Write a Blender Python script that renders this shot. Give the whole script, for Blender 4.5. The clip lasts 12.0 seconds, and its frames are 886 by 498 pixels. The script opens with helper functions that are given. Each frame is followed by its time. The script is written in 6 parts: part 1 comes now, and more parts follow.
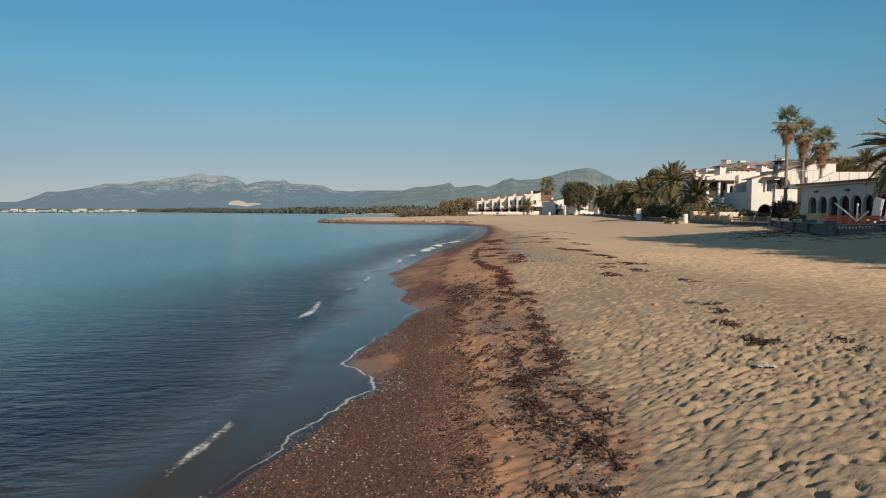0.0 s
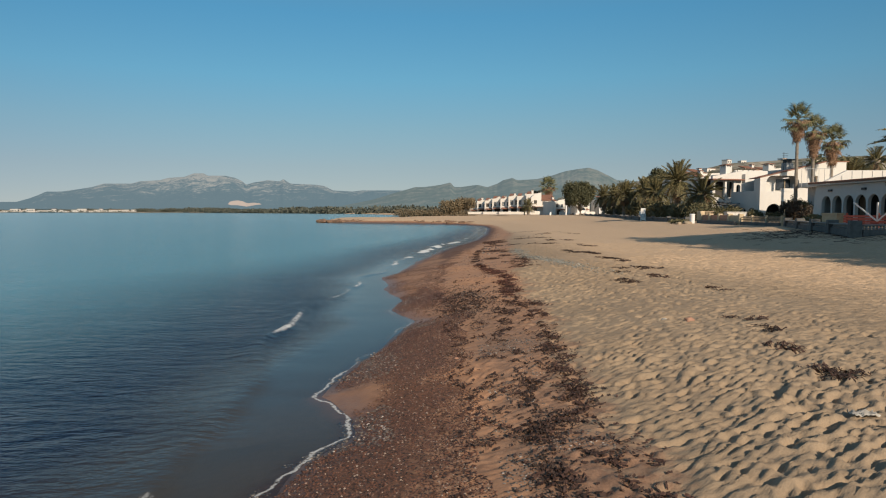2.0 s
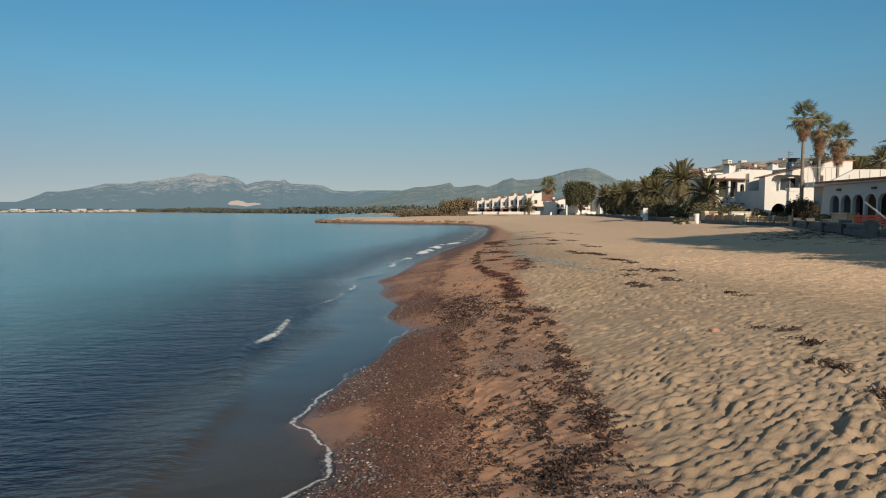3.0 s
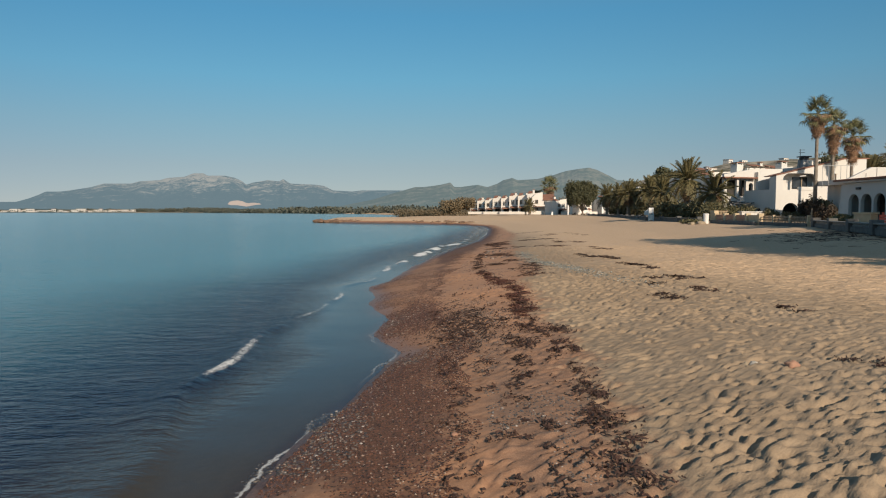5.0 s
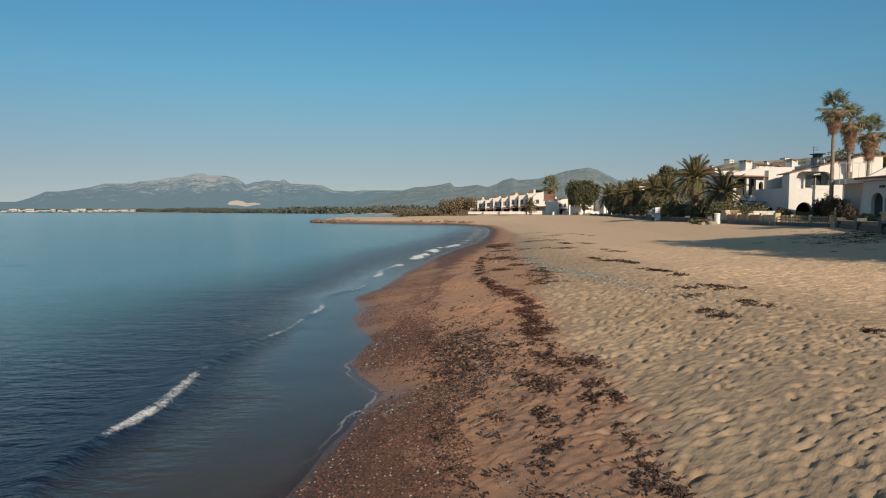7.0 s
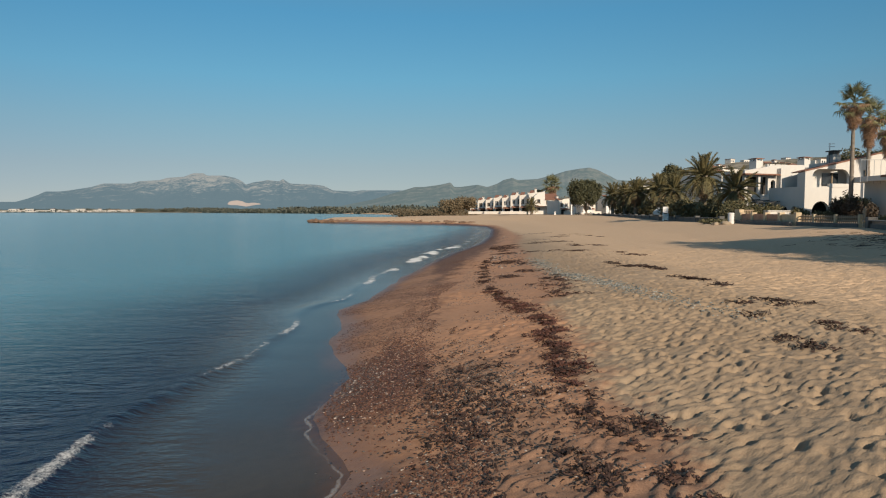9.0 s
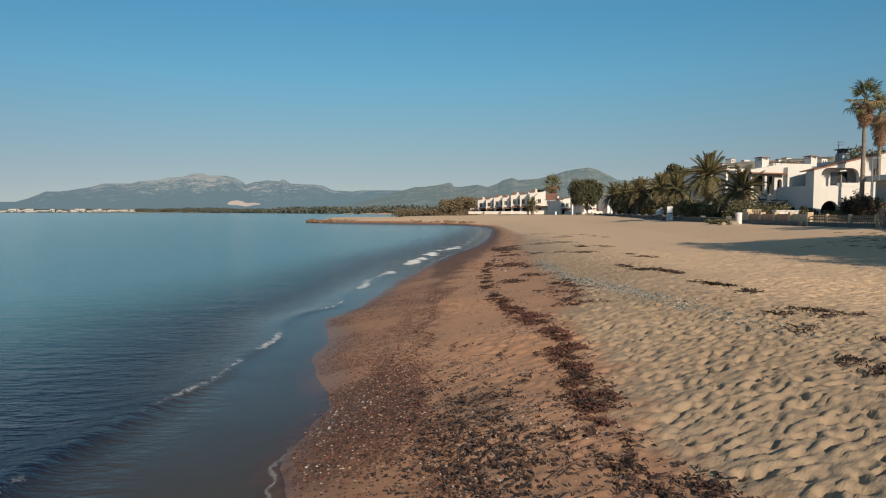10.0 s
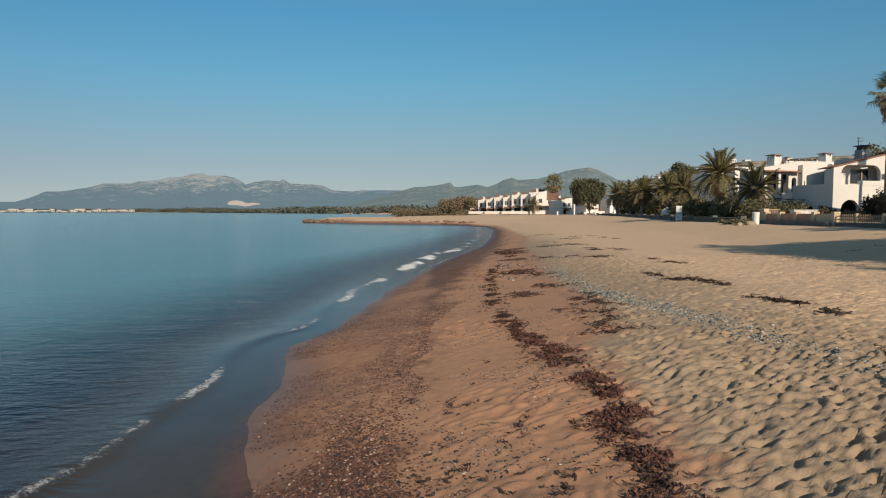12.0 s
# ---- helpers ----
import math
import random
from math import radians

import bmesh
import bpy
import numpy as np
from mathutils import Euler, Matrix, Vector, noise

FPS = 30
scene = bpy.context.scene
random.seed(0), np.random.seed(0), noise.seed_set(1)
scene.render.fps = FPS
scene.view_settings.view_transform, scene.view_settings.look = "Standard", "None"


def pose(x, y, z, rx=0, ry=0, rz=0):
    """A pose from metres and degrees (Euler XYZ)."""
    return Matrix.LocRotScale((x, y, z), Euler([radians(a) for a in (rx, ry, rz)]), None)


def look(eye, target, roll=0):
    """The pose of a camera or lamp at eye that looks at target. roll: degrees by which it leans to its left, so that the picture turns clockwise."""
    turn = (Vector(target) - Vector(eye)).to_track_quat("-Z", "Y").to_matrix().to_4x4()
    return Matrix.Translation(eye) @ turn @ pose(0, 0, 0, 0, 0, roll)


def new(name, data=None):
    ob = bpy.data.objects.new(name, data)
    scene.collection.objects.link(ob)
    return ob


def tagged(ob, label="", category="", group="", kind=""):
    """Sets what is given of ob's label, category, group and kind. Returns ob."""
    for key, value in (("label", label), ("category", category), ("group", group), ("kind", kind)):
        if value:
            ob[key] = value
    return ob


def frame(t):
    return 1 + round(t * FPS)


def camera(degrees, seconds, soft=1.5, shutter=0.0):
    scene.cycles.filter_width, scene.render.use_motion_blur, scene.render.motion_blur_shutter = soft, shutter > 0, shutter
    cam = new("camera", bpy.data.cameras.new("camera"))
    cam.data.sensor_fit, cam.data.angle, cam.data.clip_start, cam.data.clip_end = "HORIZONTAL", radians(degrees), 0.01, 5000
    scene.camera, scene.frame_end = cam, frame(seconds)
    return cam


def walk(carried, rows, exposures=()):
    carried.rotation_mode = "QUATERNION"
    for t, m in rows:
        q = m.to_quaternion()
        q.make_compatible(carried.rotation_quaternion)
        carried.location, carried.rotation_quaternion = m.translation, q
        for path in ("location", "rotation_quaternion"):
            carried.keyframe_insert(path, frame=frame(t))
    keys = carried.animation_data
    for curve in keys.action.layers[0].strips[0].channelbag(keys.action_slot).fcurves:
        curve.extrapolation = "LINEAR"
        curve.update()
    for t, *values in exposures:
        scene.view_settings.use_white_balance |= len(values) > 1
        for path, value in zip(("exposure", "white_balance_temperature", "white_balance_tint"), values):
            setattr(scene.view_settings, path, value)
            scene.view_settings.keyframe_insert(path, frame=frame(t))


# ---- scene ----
cam = camera(70, 12.0, soft=1.1)

PATH = [
    (0.0, pose(0.000, 0.000, 2.330, 86.65, 0, 0)),
    (1.0, pose(0.034, 0.871, 2.319, 86.65, 0, 0)),
    (2.0, pose(0.062, 1.805, 2.309, 86.65, 0, 0)),
    (3.0, pose(0.093, 2.817, 2.294, 86.65, 0, 0)),
    (4.0, pose(0.118, 3.859, 2.282, 86.65, 0, 0)),
    (5.0, pose(0.144, 4.973, 2.272, 86.65, 0, 0)),
    (6.0, pose(0.177, 6.140, 2.260, 86.65, 0, 0)),
    (7.0, pose(0.221, 7.365, 2.242, 86.65, 0, 0)),
    (8.0, pose(0.241, 8.609, 2.221, 86.65, 0, 0)),
    (9.0, pose(0.246, 9.898, 2.200, 86.65, 0, 0)),
    (10.0, pose(0.262, 11.217, 2.182, 86.65, 0, 0)),
    (11.0, pose(0.295, 12.591, 2.167, 86.65, 0, 0)),
    (12.0, pose(0.343, 14.000, 2.153, 86.65, 0, 0)),
]
walk(cam, PATH)

# ---- sky and sun ----
SUN_AZ, SUN_EL = radians(155), radians(27)
world = bpy.data.worlds.new("sky")
scene.world = world
world.use_nodes = True
wn = world.node_tree.nodes
sky = wn.new("ShaderNodeTexSky")
sky.sky_type = "NISHITA"
sky.sun_disc = False
sky.sun_elevation, sky.sun_rotation = SUN_EL, SUN_AZ
sky.air_density, sky.dust_density, sky.ozone_density = 1.15, 0.1, 4.0
wn["Background"].inputs["Strength"].default_value = 0.13
tint = wn.new("ShaderNodeMix")
tint.data_type, tint.blend_type = "RGBA", "MULTIPLY"
tint.inputs[0].default_value = 1.0
# thin haze lies over the horizon
haze, split = wn.new("ShaderNodeValToRGB"), wn.new("ShaderNodeSeparateXYZ")
HAZE = ((0.0, (0.94, 0.63, 0.45)), (0.07, (0.90, 0.71, 0.53)), (0.13, (0.81, 0.83, 0.65)), (0.20, (0.66, 0.96, 0.82)), (0.29, (0.53, 0.97, 0.91)), (0.6, (1.14, 1.0, 0.74)))
while len(haze.color_ramp.elements) < len(HAZE):
    haze.color_ramp.elements.new(0.5)
for stop, (at, c) in zip(haze.color_ramp.elements, HAZE):
    stop.position, stop.color = at, (*c, 1)
dome, lifted, unit = wn.new("ShaderNodeTexCoord"), wn.new("ShaderNodeVectorMath"), wn.new("ShaderNodeVectorMath")
unit.operation = "NORMALIZE"
lifted.operation = "MULTIPLY_ADD"
lifted.inputs[1].default_value, lifted.inputs[2].default_value = (0.45, 1, 1), (0, 0, 0.13)
world.node_tree.links.new(dome.outputs["Generated"], lifted.inputs[0])
world.node_tree.links.new(dome.outputs["Generated"], split.inputs[0])
world.node_tree.links.new(split.outputs["Z"], haze.inputs["Fac"])
world.node_tree.links.new(haze.outputs["Color"], tint.inputs[7])
world.node_tree.links.new(lifted.outputs[0], unit.inputs[0])
world.node_tree.links.new(unit.outputs[0], sky.inputs["Vector"])
world.node_tree.links.new(sky.outputs[0], tint.inputs[6])
world.node_tree.links.new(tint.outputs[2], wn["Background"].inputs["Color"])
sun_way = Vector((math.sin(SUN_AZ) * math.cos(SUN_EL), math.cos(SUN_AZ) * math.cos(SUN_EL), math.sin(SUN_EL)))
sun = new("sun", bpy.data.lights.new("sun", "SUN"))
sun.data.energy, sun.data.angle, sun.data.color = 5.0, radians(0.6), (1.0, 0.83, 0.64)
sun.matrix_world = look(sun_way * 100, (0, 0, 0))
scene.view_settings.exposure = 0.0


# ---- materials ----
def material(name, rough=0.8, metal=0.0):
    m = bpy.data.materials.new(name)
    m.use_nodes = True
    b = m.node_tree.nodes["Principled BSDF"]
    b.inputs["Roughness"].default_value, b.inputs["Metallic"].default_value = rough, metal
    return m, m.node_tree, b


def node(tree, kind, **values):
    n = tree.nodes.new("ShaderNode" + kind)
    for k, v in values.items():
        n.inputs[k.replace("_", " ")].default_value = v
    return n


def noise_node(tree, scale, detail=4.0, rough=0.55, vector=None):
    n = node(tree, "TexNoise", Scale=scale, Detail=detail, Roughness=rough)
    if vector is None:
        vector = node(tree, "NewGeometry").outputs["Position"]
    tree.links.new(vector, n.inputs["Vector"])
    return n.outputs["Fac"]


def ramp(tree, fac, stops):
    r = node(tree, "ValToRGB")
    e = r.color_ramp.elements
    while len(e) < len(stops):
        e.new(0.5)
    for k, (at, c) in enumerate(stops):
        e[k].position = at
        e[k].color = (*c, 1) if len(c) == 3 else c
    tree.links.new(fac, r.inputs["Fac"])
    return r.outputs["Color"]


def mix(tree, fac, a, b, how="MIX"):
    n = tree.nodes.new("ShaderNodeMix")
    n.data_type, n.blend_type = "RGBA", how
    for sock, v in ((n.inputs[0], fac), (n.inputs[6], a), (n.inputs[7], b)):
        if isinstance(v, (int, float)):
            sock.default_value = v
        elif isinstance(v, tuple):
            sock.default_value = (*v, 1)
        else:
            tree.links.new(v, sock)
    return n.outputs[2]


def calc(tree, how, a, b=0.0, c=0.0, clamp=False):
    n = tree.nodes.new("ShaderNodeMath")
    n.operation, n.use_clamp = how, clamp
    for sock, v in zip(n.inputs, (a, b, c)):
        if isinstance(v, (int, float)):
            sock.default_value = v
        else:
            tree.links.new(v, sock)
    return n.outputs[0]


def smooth(tree, v, lo, hi):
    n = tree.nodes.new("ShaderNodeMapRange")
    n.interpolation_type = "SMOOTHSTEP"
    tree.links.new(v, n.inputs[0])
    n.inputs[1].default_value, n.inputs[2].default_value = lo, hi
    return n.outputs[0]


def bump(tree, b, height, strength=0.4, distance=0.02, normal=None):
    n = node(tree, "Bump", Strength=strength, Distance=distance)
    tree.links.new(height, n.inputs["Height"])
    if normal is not None:
        tree.links.new(normal, n.inputs["Normal"])
    if b is not None:
        tree.links.new(n.outputs[0], b.inputs["Normal"])
    return n.outputs[0]


def plain(name, dark, light, scale=6.0, rough=0.8, relief=0.15, fine=60.0, metal=0.0):
    """A worn surface: two colours mixed at a coarse and a fine scale, with a little relief."""
    m, t, b = material(name, rough, metal)
    big, small = noise_node(t, scale, 5.0), noise_node(t, fine, 3.0)
    f = calc(t, "ADD", calc(t, "MULTIPLY", big, 0.65), calc(t, "MULTIPLY", small, 0.35))
    t.links.new(ramp(t, f, [(0.32, dark), (0.68, light)]), b.inputs["Base Color"])
    if relief:
        bump(t, b, small, relief, 0.01)
    return m


def varied(name, dark, light, rough=0.7, spread=3.0):
    """Leaves and stones: the colour differs from piece to piece and along each piece."""
    m, t, b = material(name, rough)
    geo, info = node(t, "NewGeometry"), node(t, "ObjectInfo")
    r = calc(t, "ADD", calc(t, "MULTIPLY", geo.outputs["Random Per Island"], 0.6), calc(t, "MULTIPLY", info.outputs["Random"], 0.4))
    f = calc(t, "ADD", calc(t, "MULTIPLY", r, 0.7), calc(t, "MULTIPLY", noise_node(t, spread), 0.3))
    t.links.new(ramp(t, f, [(0.15, dark), (0.85, light)]), b.inputs["Base Color"])
    return m


def shingle(name, dark, light, rare, share=0.93):
    """Mixed pebbles: most between two colours, a few pale ones."""
    m, t, b = material(name, 0.55)
    geo = node(t, "NewGeometry")
    t.links.new(ramp(t, geo.outputs["Random Per Island"], [(0.0, dark), (share - 0.05, light), (share, rare)]), b.inputs["Base Color"])
    return m


# whitewash with rain streaks
def whitewash(name, base):
    m, t, b = material(name, 0.85)
    pos = node(t, "NewGeometry").outputs["Position"]
    stretch = node(t, "Mapping")
    stretch.inputs["Scale"].default_value = (0.7, 0.7, 0.25)
    t.links.new(pos, stretch.inputs["Vector"])
    streak = noise_node(t, 1.5, 6.0, 0.6, stretch.outputs[0])
    c = ramp(t, streak, [(0.3, tuple(0.93 * v for v in base)), (0.6, base)])
    t.links.new(mix(t, 0.08, c, ramp(t, noise_node(t, 14.0), [(0.3, (0.4, 0.37, 0.33)), (0.7, base)])), b.inputs["Base Color"])
    bump(t, b, noise_node(t, 30.0), 0.2, 0.01)
    return m


WHITE = whitewash("whitewash", (0.63, 0.61, 0.57))
WHITE_FAR = whitewash("whitewash_cream", (0.70, 0.66, 0.60))
COPING = plain("weathered_coping", (0.15, 0.145, 0.135), (0.25, 0.24, 0.22), 3.0)
GREY_WALL = plain("grey_render", (0.30, 0.30, 0.30), (0.42, 0.42, 0.41), 2.0)
STONE_WALL = plain("sea_wall_stone", (0.07, 0.068, 0.064), (0.16, 0.155, 0.145), 3.0)
ROOF = plain("clay_roof_tile", (0.16, 0.075, 0.05), (0.30, 0.15, 0.10), 4.0)
TERRACOTTA = plain("terracotta_panel", (0.42, 0.21, 0.13), (0.56, 0.32, 0.21), 3.0)
OCHRE = plain("ochre_render", (0.46, 0.35, 0.22), (0.60, 0.49, 0.33), 3.0)
GLASS = plain("window_glass", (0.02, 0.025, 0.03), (0.05, 0.06, 0.07), 2.0, 0.12, 0.0)
# near-black colour stands in for the shade inside porches and arcades
INTERIOR_SHADE = plain("painted_interior_shade", (0.03, 0.028, 0.025), (0.06, 0.055, 0.05), 2.0, 0.9)
TIMBER = plain("weathered_timber", (0.20, 0.15, 0.10), (0.36, 0.28, 0.19), 5.0)
RED_PAINT = plain("red_painted_board", (0.35, 0.07, 0.045), (0.48, 0.12, 0.08), 5.0, 0.6)
WHITE_PAINT = plain("white_paint", (0.68, 0.67, 0.64), (0.80, 0.79, 0.77), 5.0, 0.5)
BLUE_PAINT = plain("pale_blue_paint", (0.25, 0.36, 0.42), (0.36, 0.47, 0.52), 5.0, 0.5)
BLACK_METAL = plain("black_metal", (0.02, 0.02, 0.02), (0.05, 0.05, 0.05), 5.0, 0.5)
BARK = plain("palm_bark", (0.14, 0.115, 0.09), (0.29, 0.245, 0.195), 3.0, 0.9, 0.6, 20.0)
FAN_LEAF = varied("fan_leaf", (0.05, 0.062, 0.024), (0.22, 0.20, 0.085))
FAN_DEAD = varied("dead_fan_leaf", (0.16, 0.085, 0.045), (0.40, 0.24, 0.14))
DATE_LEAF = varied("date_frond", (0.05, 0.052, 0.020), (0.23, 0.185, 0.08))
DATE_DRY = varied("dry_date_frond", (0.11, 0.07, 0.035), (0.31, 0.20, 0.105))
PINE_LEAF = varied("pine_needles", (0.035, 0.04, 0.018), (0.13, 0.12, 0.055))
SHRUB_LEAF = varied("shrub_leaf", (0.06, 0.06, 0.025), (0.19, 0.165, 0.08))
FAR_LEAF = varied("far_wood", (0.09, 0.07, 0.04), (0.24, 0.18, 0.105))
# greyed leaves: haze across the bay is put into this colour
SHORE_WOOD = varied("shore_wood", (0.045, 0.055, 0.045), (0.095, 0.10, 0.075))
WEED = varied("dried_seaweed", (0.012, 0.008, 0.006), (0.085, 0.04, 0.027), 0.75)
WEED_RED = varied("reddish_seaweed", (0.022, 0.010, 0.007), (0.15, 0.06, 0.04), 0.75)
SHRUB_DARK = varied("brown_shrub_leaf", (0.03, 0.024, 0.016), (0.10, 0.07, 0.045))
ROCK_BROWN = plain("brown_rock", (0.10, 0.06, 0.04), (0.26, 0.16, 0.10), 2.0)
PEBBLE = shingle("shore_pebble", (0.03, 0.028, 0.03), (0.18, 0.145, 0.12), (0.42, 0.37, 0.33), 0.97)
PEBBLE_RED = shingle("red_pebble", (0.010, 0.007, 0.006), (0.165, 0.070, 0.040), (0.36, 0.28, 0.22), 0.975)
PEBBLE_DARK = shingle("dark_pebble", (0.022, 0.020, 0.020), (0.115, 0.09, 0.074), (0.34, 0.30, 0.26), 0.98)
PEBBLE_GREEN = shingle("green_grey_pebble", (0.05, 0.065, 0.06), (0.26, 0.27, 0.245), (0.45, 0.44, 0.40), 0.95)


# ---- mesh helpers ----
def part(name, bm, mat, parent=None, label="", smooth_faces=False):
    me = bpy.data.meshes.new(name)
    bm.to_mesh(me)
    bm.free()
    return piece(name, me, mat, parent, label, smooth_faces)


def piece(name, me, mat, parent=None, label="", smooth_faces=False):
    if mat is not None and not me.materials:
        me.materials.append(mat)
    if smooth_faces:
        me.polygons.foreach_set("use_smooth", [True] * len(me.polygons))
    ob = new(name, me)
    ob.parent = parent
    return tagged(ob, label)


def thing(name, m, label, category, group="", kind=""):
    ob = new(name)
    ob.empty_display_size = 0.2
    ob.matrix_world = m
    return tagged(ob, label, category, group, kind)


def box(bm, x0, y0, z0, x1, y1, z1, bevel=0.0, m=None):
    r = bmesh.ops.create_cube(bm, size=1.0)
    vs = r["verts"]
    bmesh.ops.scale(bm, vec=(x1 - x0, y1 - y0, z1 - z0), verts=vs)
    bmesh.ops.translate(bm, vec=((x0 + x1) / 2, (y0 + y1) / 2, (z0 + z1) / 2), verts=vs)
    if bevel:
        es = list({e for v in vs for e in v.link_edges})
        out = bmesh.ops.bevel(bm, geom=es, offset=bevel, segments=2, affect="EDGES", profile=0.6)
        vs = list({v for f in out["faces"] for v in f.verts} | {v for v in vs if v.is_valid})
    if m is not None:
        bmesh.ops.transform(bm, matrix=m, verts=vs)
    return vs


def boxed(*a, **k):
    bm = bmesh.new()
    box(bm, *a, **k)
    return bm


def prism(outline, depth, m=None):
    """A slab: the outline in x and z, pushed along y by depth."""
    bm = bmesh.new()
    near = [bm.verts.new((x, 0, z)) for x, z in outline]
    f = bm.faces.new(near)
    out = bmesh.ops.extrude_face_region(bm, geom=[f])
    bmesh.ops.translate(bm, vec=(0, depth, 0), verts=[v for v in out["geom"] if isinstance(v, bmesh.types.BMVert)])
    bmesh.ops.recalc_face_normals(bm, faces=bm.faces)
    if m is not None:
        bmesh.ops.transform(bm, matrix=m, verts=bm.verts)
    return bm


def tube(bm, path, radii, sides=8, cap=True):
    rings = []
    for k, (p, r) in enumerate(zip(path, radii)):
        p = Vector(p)
        a = Vector(path[max(k - 1, 0)])
        b = Vector(path[min(k + 1, len(path) - 1)])
        way = (b - a).normalized()
        side = way.orthogonal() if abs(way.z) < 0.9 else Vector((1, 0, 0))
        side = (side - way * side.dot(way)).normalized()
        up = way.cross(side)
        rings.append([bm.verts.new(p + (side * math.cos(2 * math.pi * s / sides) + up * math.sin(2 * math.pi * s / sides)) * r) for s in range(sides)])
    for a, b in zip(rings, rings[1:]):
        for s in range(sides):
            bm.faces.new((a[s], a[(s + 1) % sides], b[(s + 1) % sides], b[s]))
    if cap:
        bm.faces.new(rings[0][::-1])
        bm.faces.new(rings[-1])


def mesh_of(name, verts, faces):
    me = bpy.data.meshes.new(name)
    me.from_pydata([tuple(v) for v in verts], [], faces)
    me.update()
    return me


def lattice(x, y, seed):
    h = np.sin(x * 127.1 + y * 311.7 + seed * 74.7) * 43758.5453
    return h - np.floor(h)


def rough_field(x, y, size, seed=0, octaves=3):
    """Smooth random field of about -1 to 1 with lumps of the given size."""
    total, amp, norm = np.zeros_like(x, dtype=float), 1.0, 0.0
    for o in range(octaves):
        px, py = x / size * 2**o, y / size * 2**o
        ix, iy = np.floor(px), np.floor(py)
        fx, fy = px - ix, py - iy
        fx, fy = fx * fx * (3 - 2 * fx), fy * fy * (3 - 2 * fy)
        s = seed + 13 * o
        top = lattice(ix, iy, s) * (1 - fx) + lattice(ix + 1, iy, s) * fx
        low = lattice(ix, iy + 1, s) * (1 - fx) + lattice(ix + 1, iy + 1, s) * fx
        total += amp * ((top * (1 - fy) + low * fy) * 2 - 1)
        norm += amp
        amp *= 0.5
    return total / norm


def steps(*runs):
    """Grid lines: runs of (from, to, step); a negative step grows outward by that factor."""
    out = []
    for a, b, s in runs:
        if s > 0:
            out += list(np.arange(a, b - s * 0.3, s))
        else:
            k = max(2, int(abs(math.log(abs(b) / abs(a)) / math.log(-s))))
            out += list(np.sign(a) * np.geomspace(abs(a), abs(b), k, endpoint=False))
    return np.array(out)


def sheet(name, xs, ys, z, mat, layers, keep=None):
    """One grid mesh over xs and ys with heights z[y, x] and named point layers."""
    nx, ny = len(xs), len(ys)
    gx, gy = np.meshgrid(xs, ys)
    co = np.stack([gx, gy, z], -1).reshape(-1, 3)
    i = np.arange(nx * ny).reshape(ny, nx)
    quads = np.stack([i[:-1, :-1], i[:-1, 1:], i[1:, 1:], i[1:, :-1]], -1).reshape(-1, 4)
    if keep is not None:
        k = keep[:-1, :-1] | keep[:-1, 1:] | keep[1:, 1:] | keep[1:, :-1]
        quads = quads[k.reshape(-1)]
    me = bpy.data.meshes.new(name)
    me.vertices.add(len(co))
    me.vertices.foreach_set("co", co.ravel().astype(np.float32))
    me.loops.add(quads.size)
    me.loops.foreach_set("vertex_index", quads.ravel().astype(np.int32))
    me.polygons.add(len(quads))
    me.polygons.foreach_set("loop_start", np.arange(0, quads.size, 4, dtype=np.int32))
    me.polygons.foreach_set("use_smooth", np.ones(len(quads), dtype=bool))
    for key, values in layers.items():
        me.attributes.new(key, "FLOAT", "POINT").data.foreach_set("value", values.ravel().astype(np.float32))
    me.update(calc_edges=True)
    me.materials.append(mat)
    return new(name, me)


# ---- the shape of the beach ----
SHORE = [(-40, -300), (-12, -80), (-5, -20), (-2.6, 0), (-1.85, 5), (-1.5, 6.2), (-1.2, 7.5), (-0.78, 8.2), (-0.95, 8.8), (-1.42, 9.6), (-1.34, 10.6),
         (-1.2, 11.4), (-0.95, 12.6), (-0.74, 13.8), (-0.5, 15.1), (-0.9, 15.9), (-1.15, 16.5), (-1.12, 17.6), (-1.02, 18.2), (-1.45, 19.6), (-1.62, 20.6),
         (-1.56, 21.7), (-2.0, 23.4), (-2.08, 24.0), (-1.66, 25.6), (-1.42, 28), (-1.15, 31), (-0.2, 38), (0.75, 43.5), (2.7, 53), (4.3, 66), (6.2, 88),
         (6.4, 102), (3.5, 114), (-6, 121), (-17, 128), (-26, 141), (-28, 152), (-22, 160), (-6, 172), (4, 190), (0, 250), (-14, 380),
         (-70, 620), (-300, 1250), (-800, 1900), (-2000, 2700), (-4200, 3300)]
# how high the land stands at a distance from the waterline (below zero: the sea bed)
PROFILE_U = [-4000, -60, -20, -6, -2, -0.8, 0, 0.5, 1, 2, 2.8, 4.7, 6, 9, 13, 16, 18, 21, 26, 40, 90, 400, 4000]
PROFILE_Z = [-9, -5.5, -3.0, -1.1, -0.32, -0.1, 0, 0.09, 0.16, 0.29, 0.36, 0.53, 0.58, 0.60, 0.72, 1.0, 1.2, 1.36, 1.44, 1.5, 1.9, 5, 12]


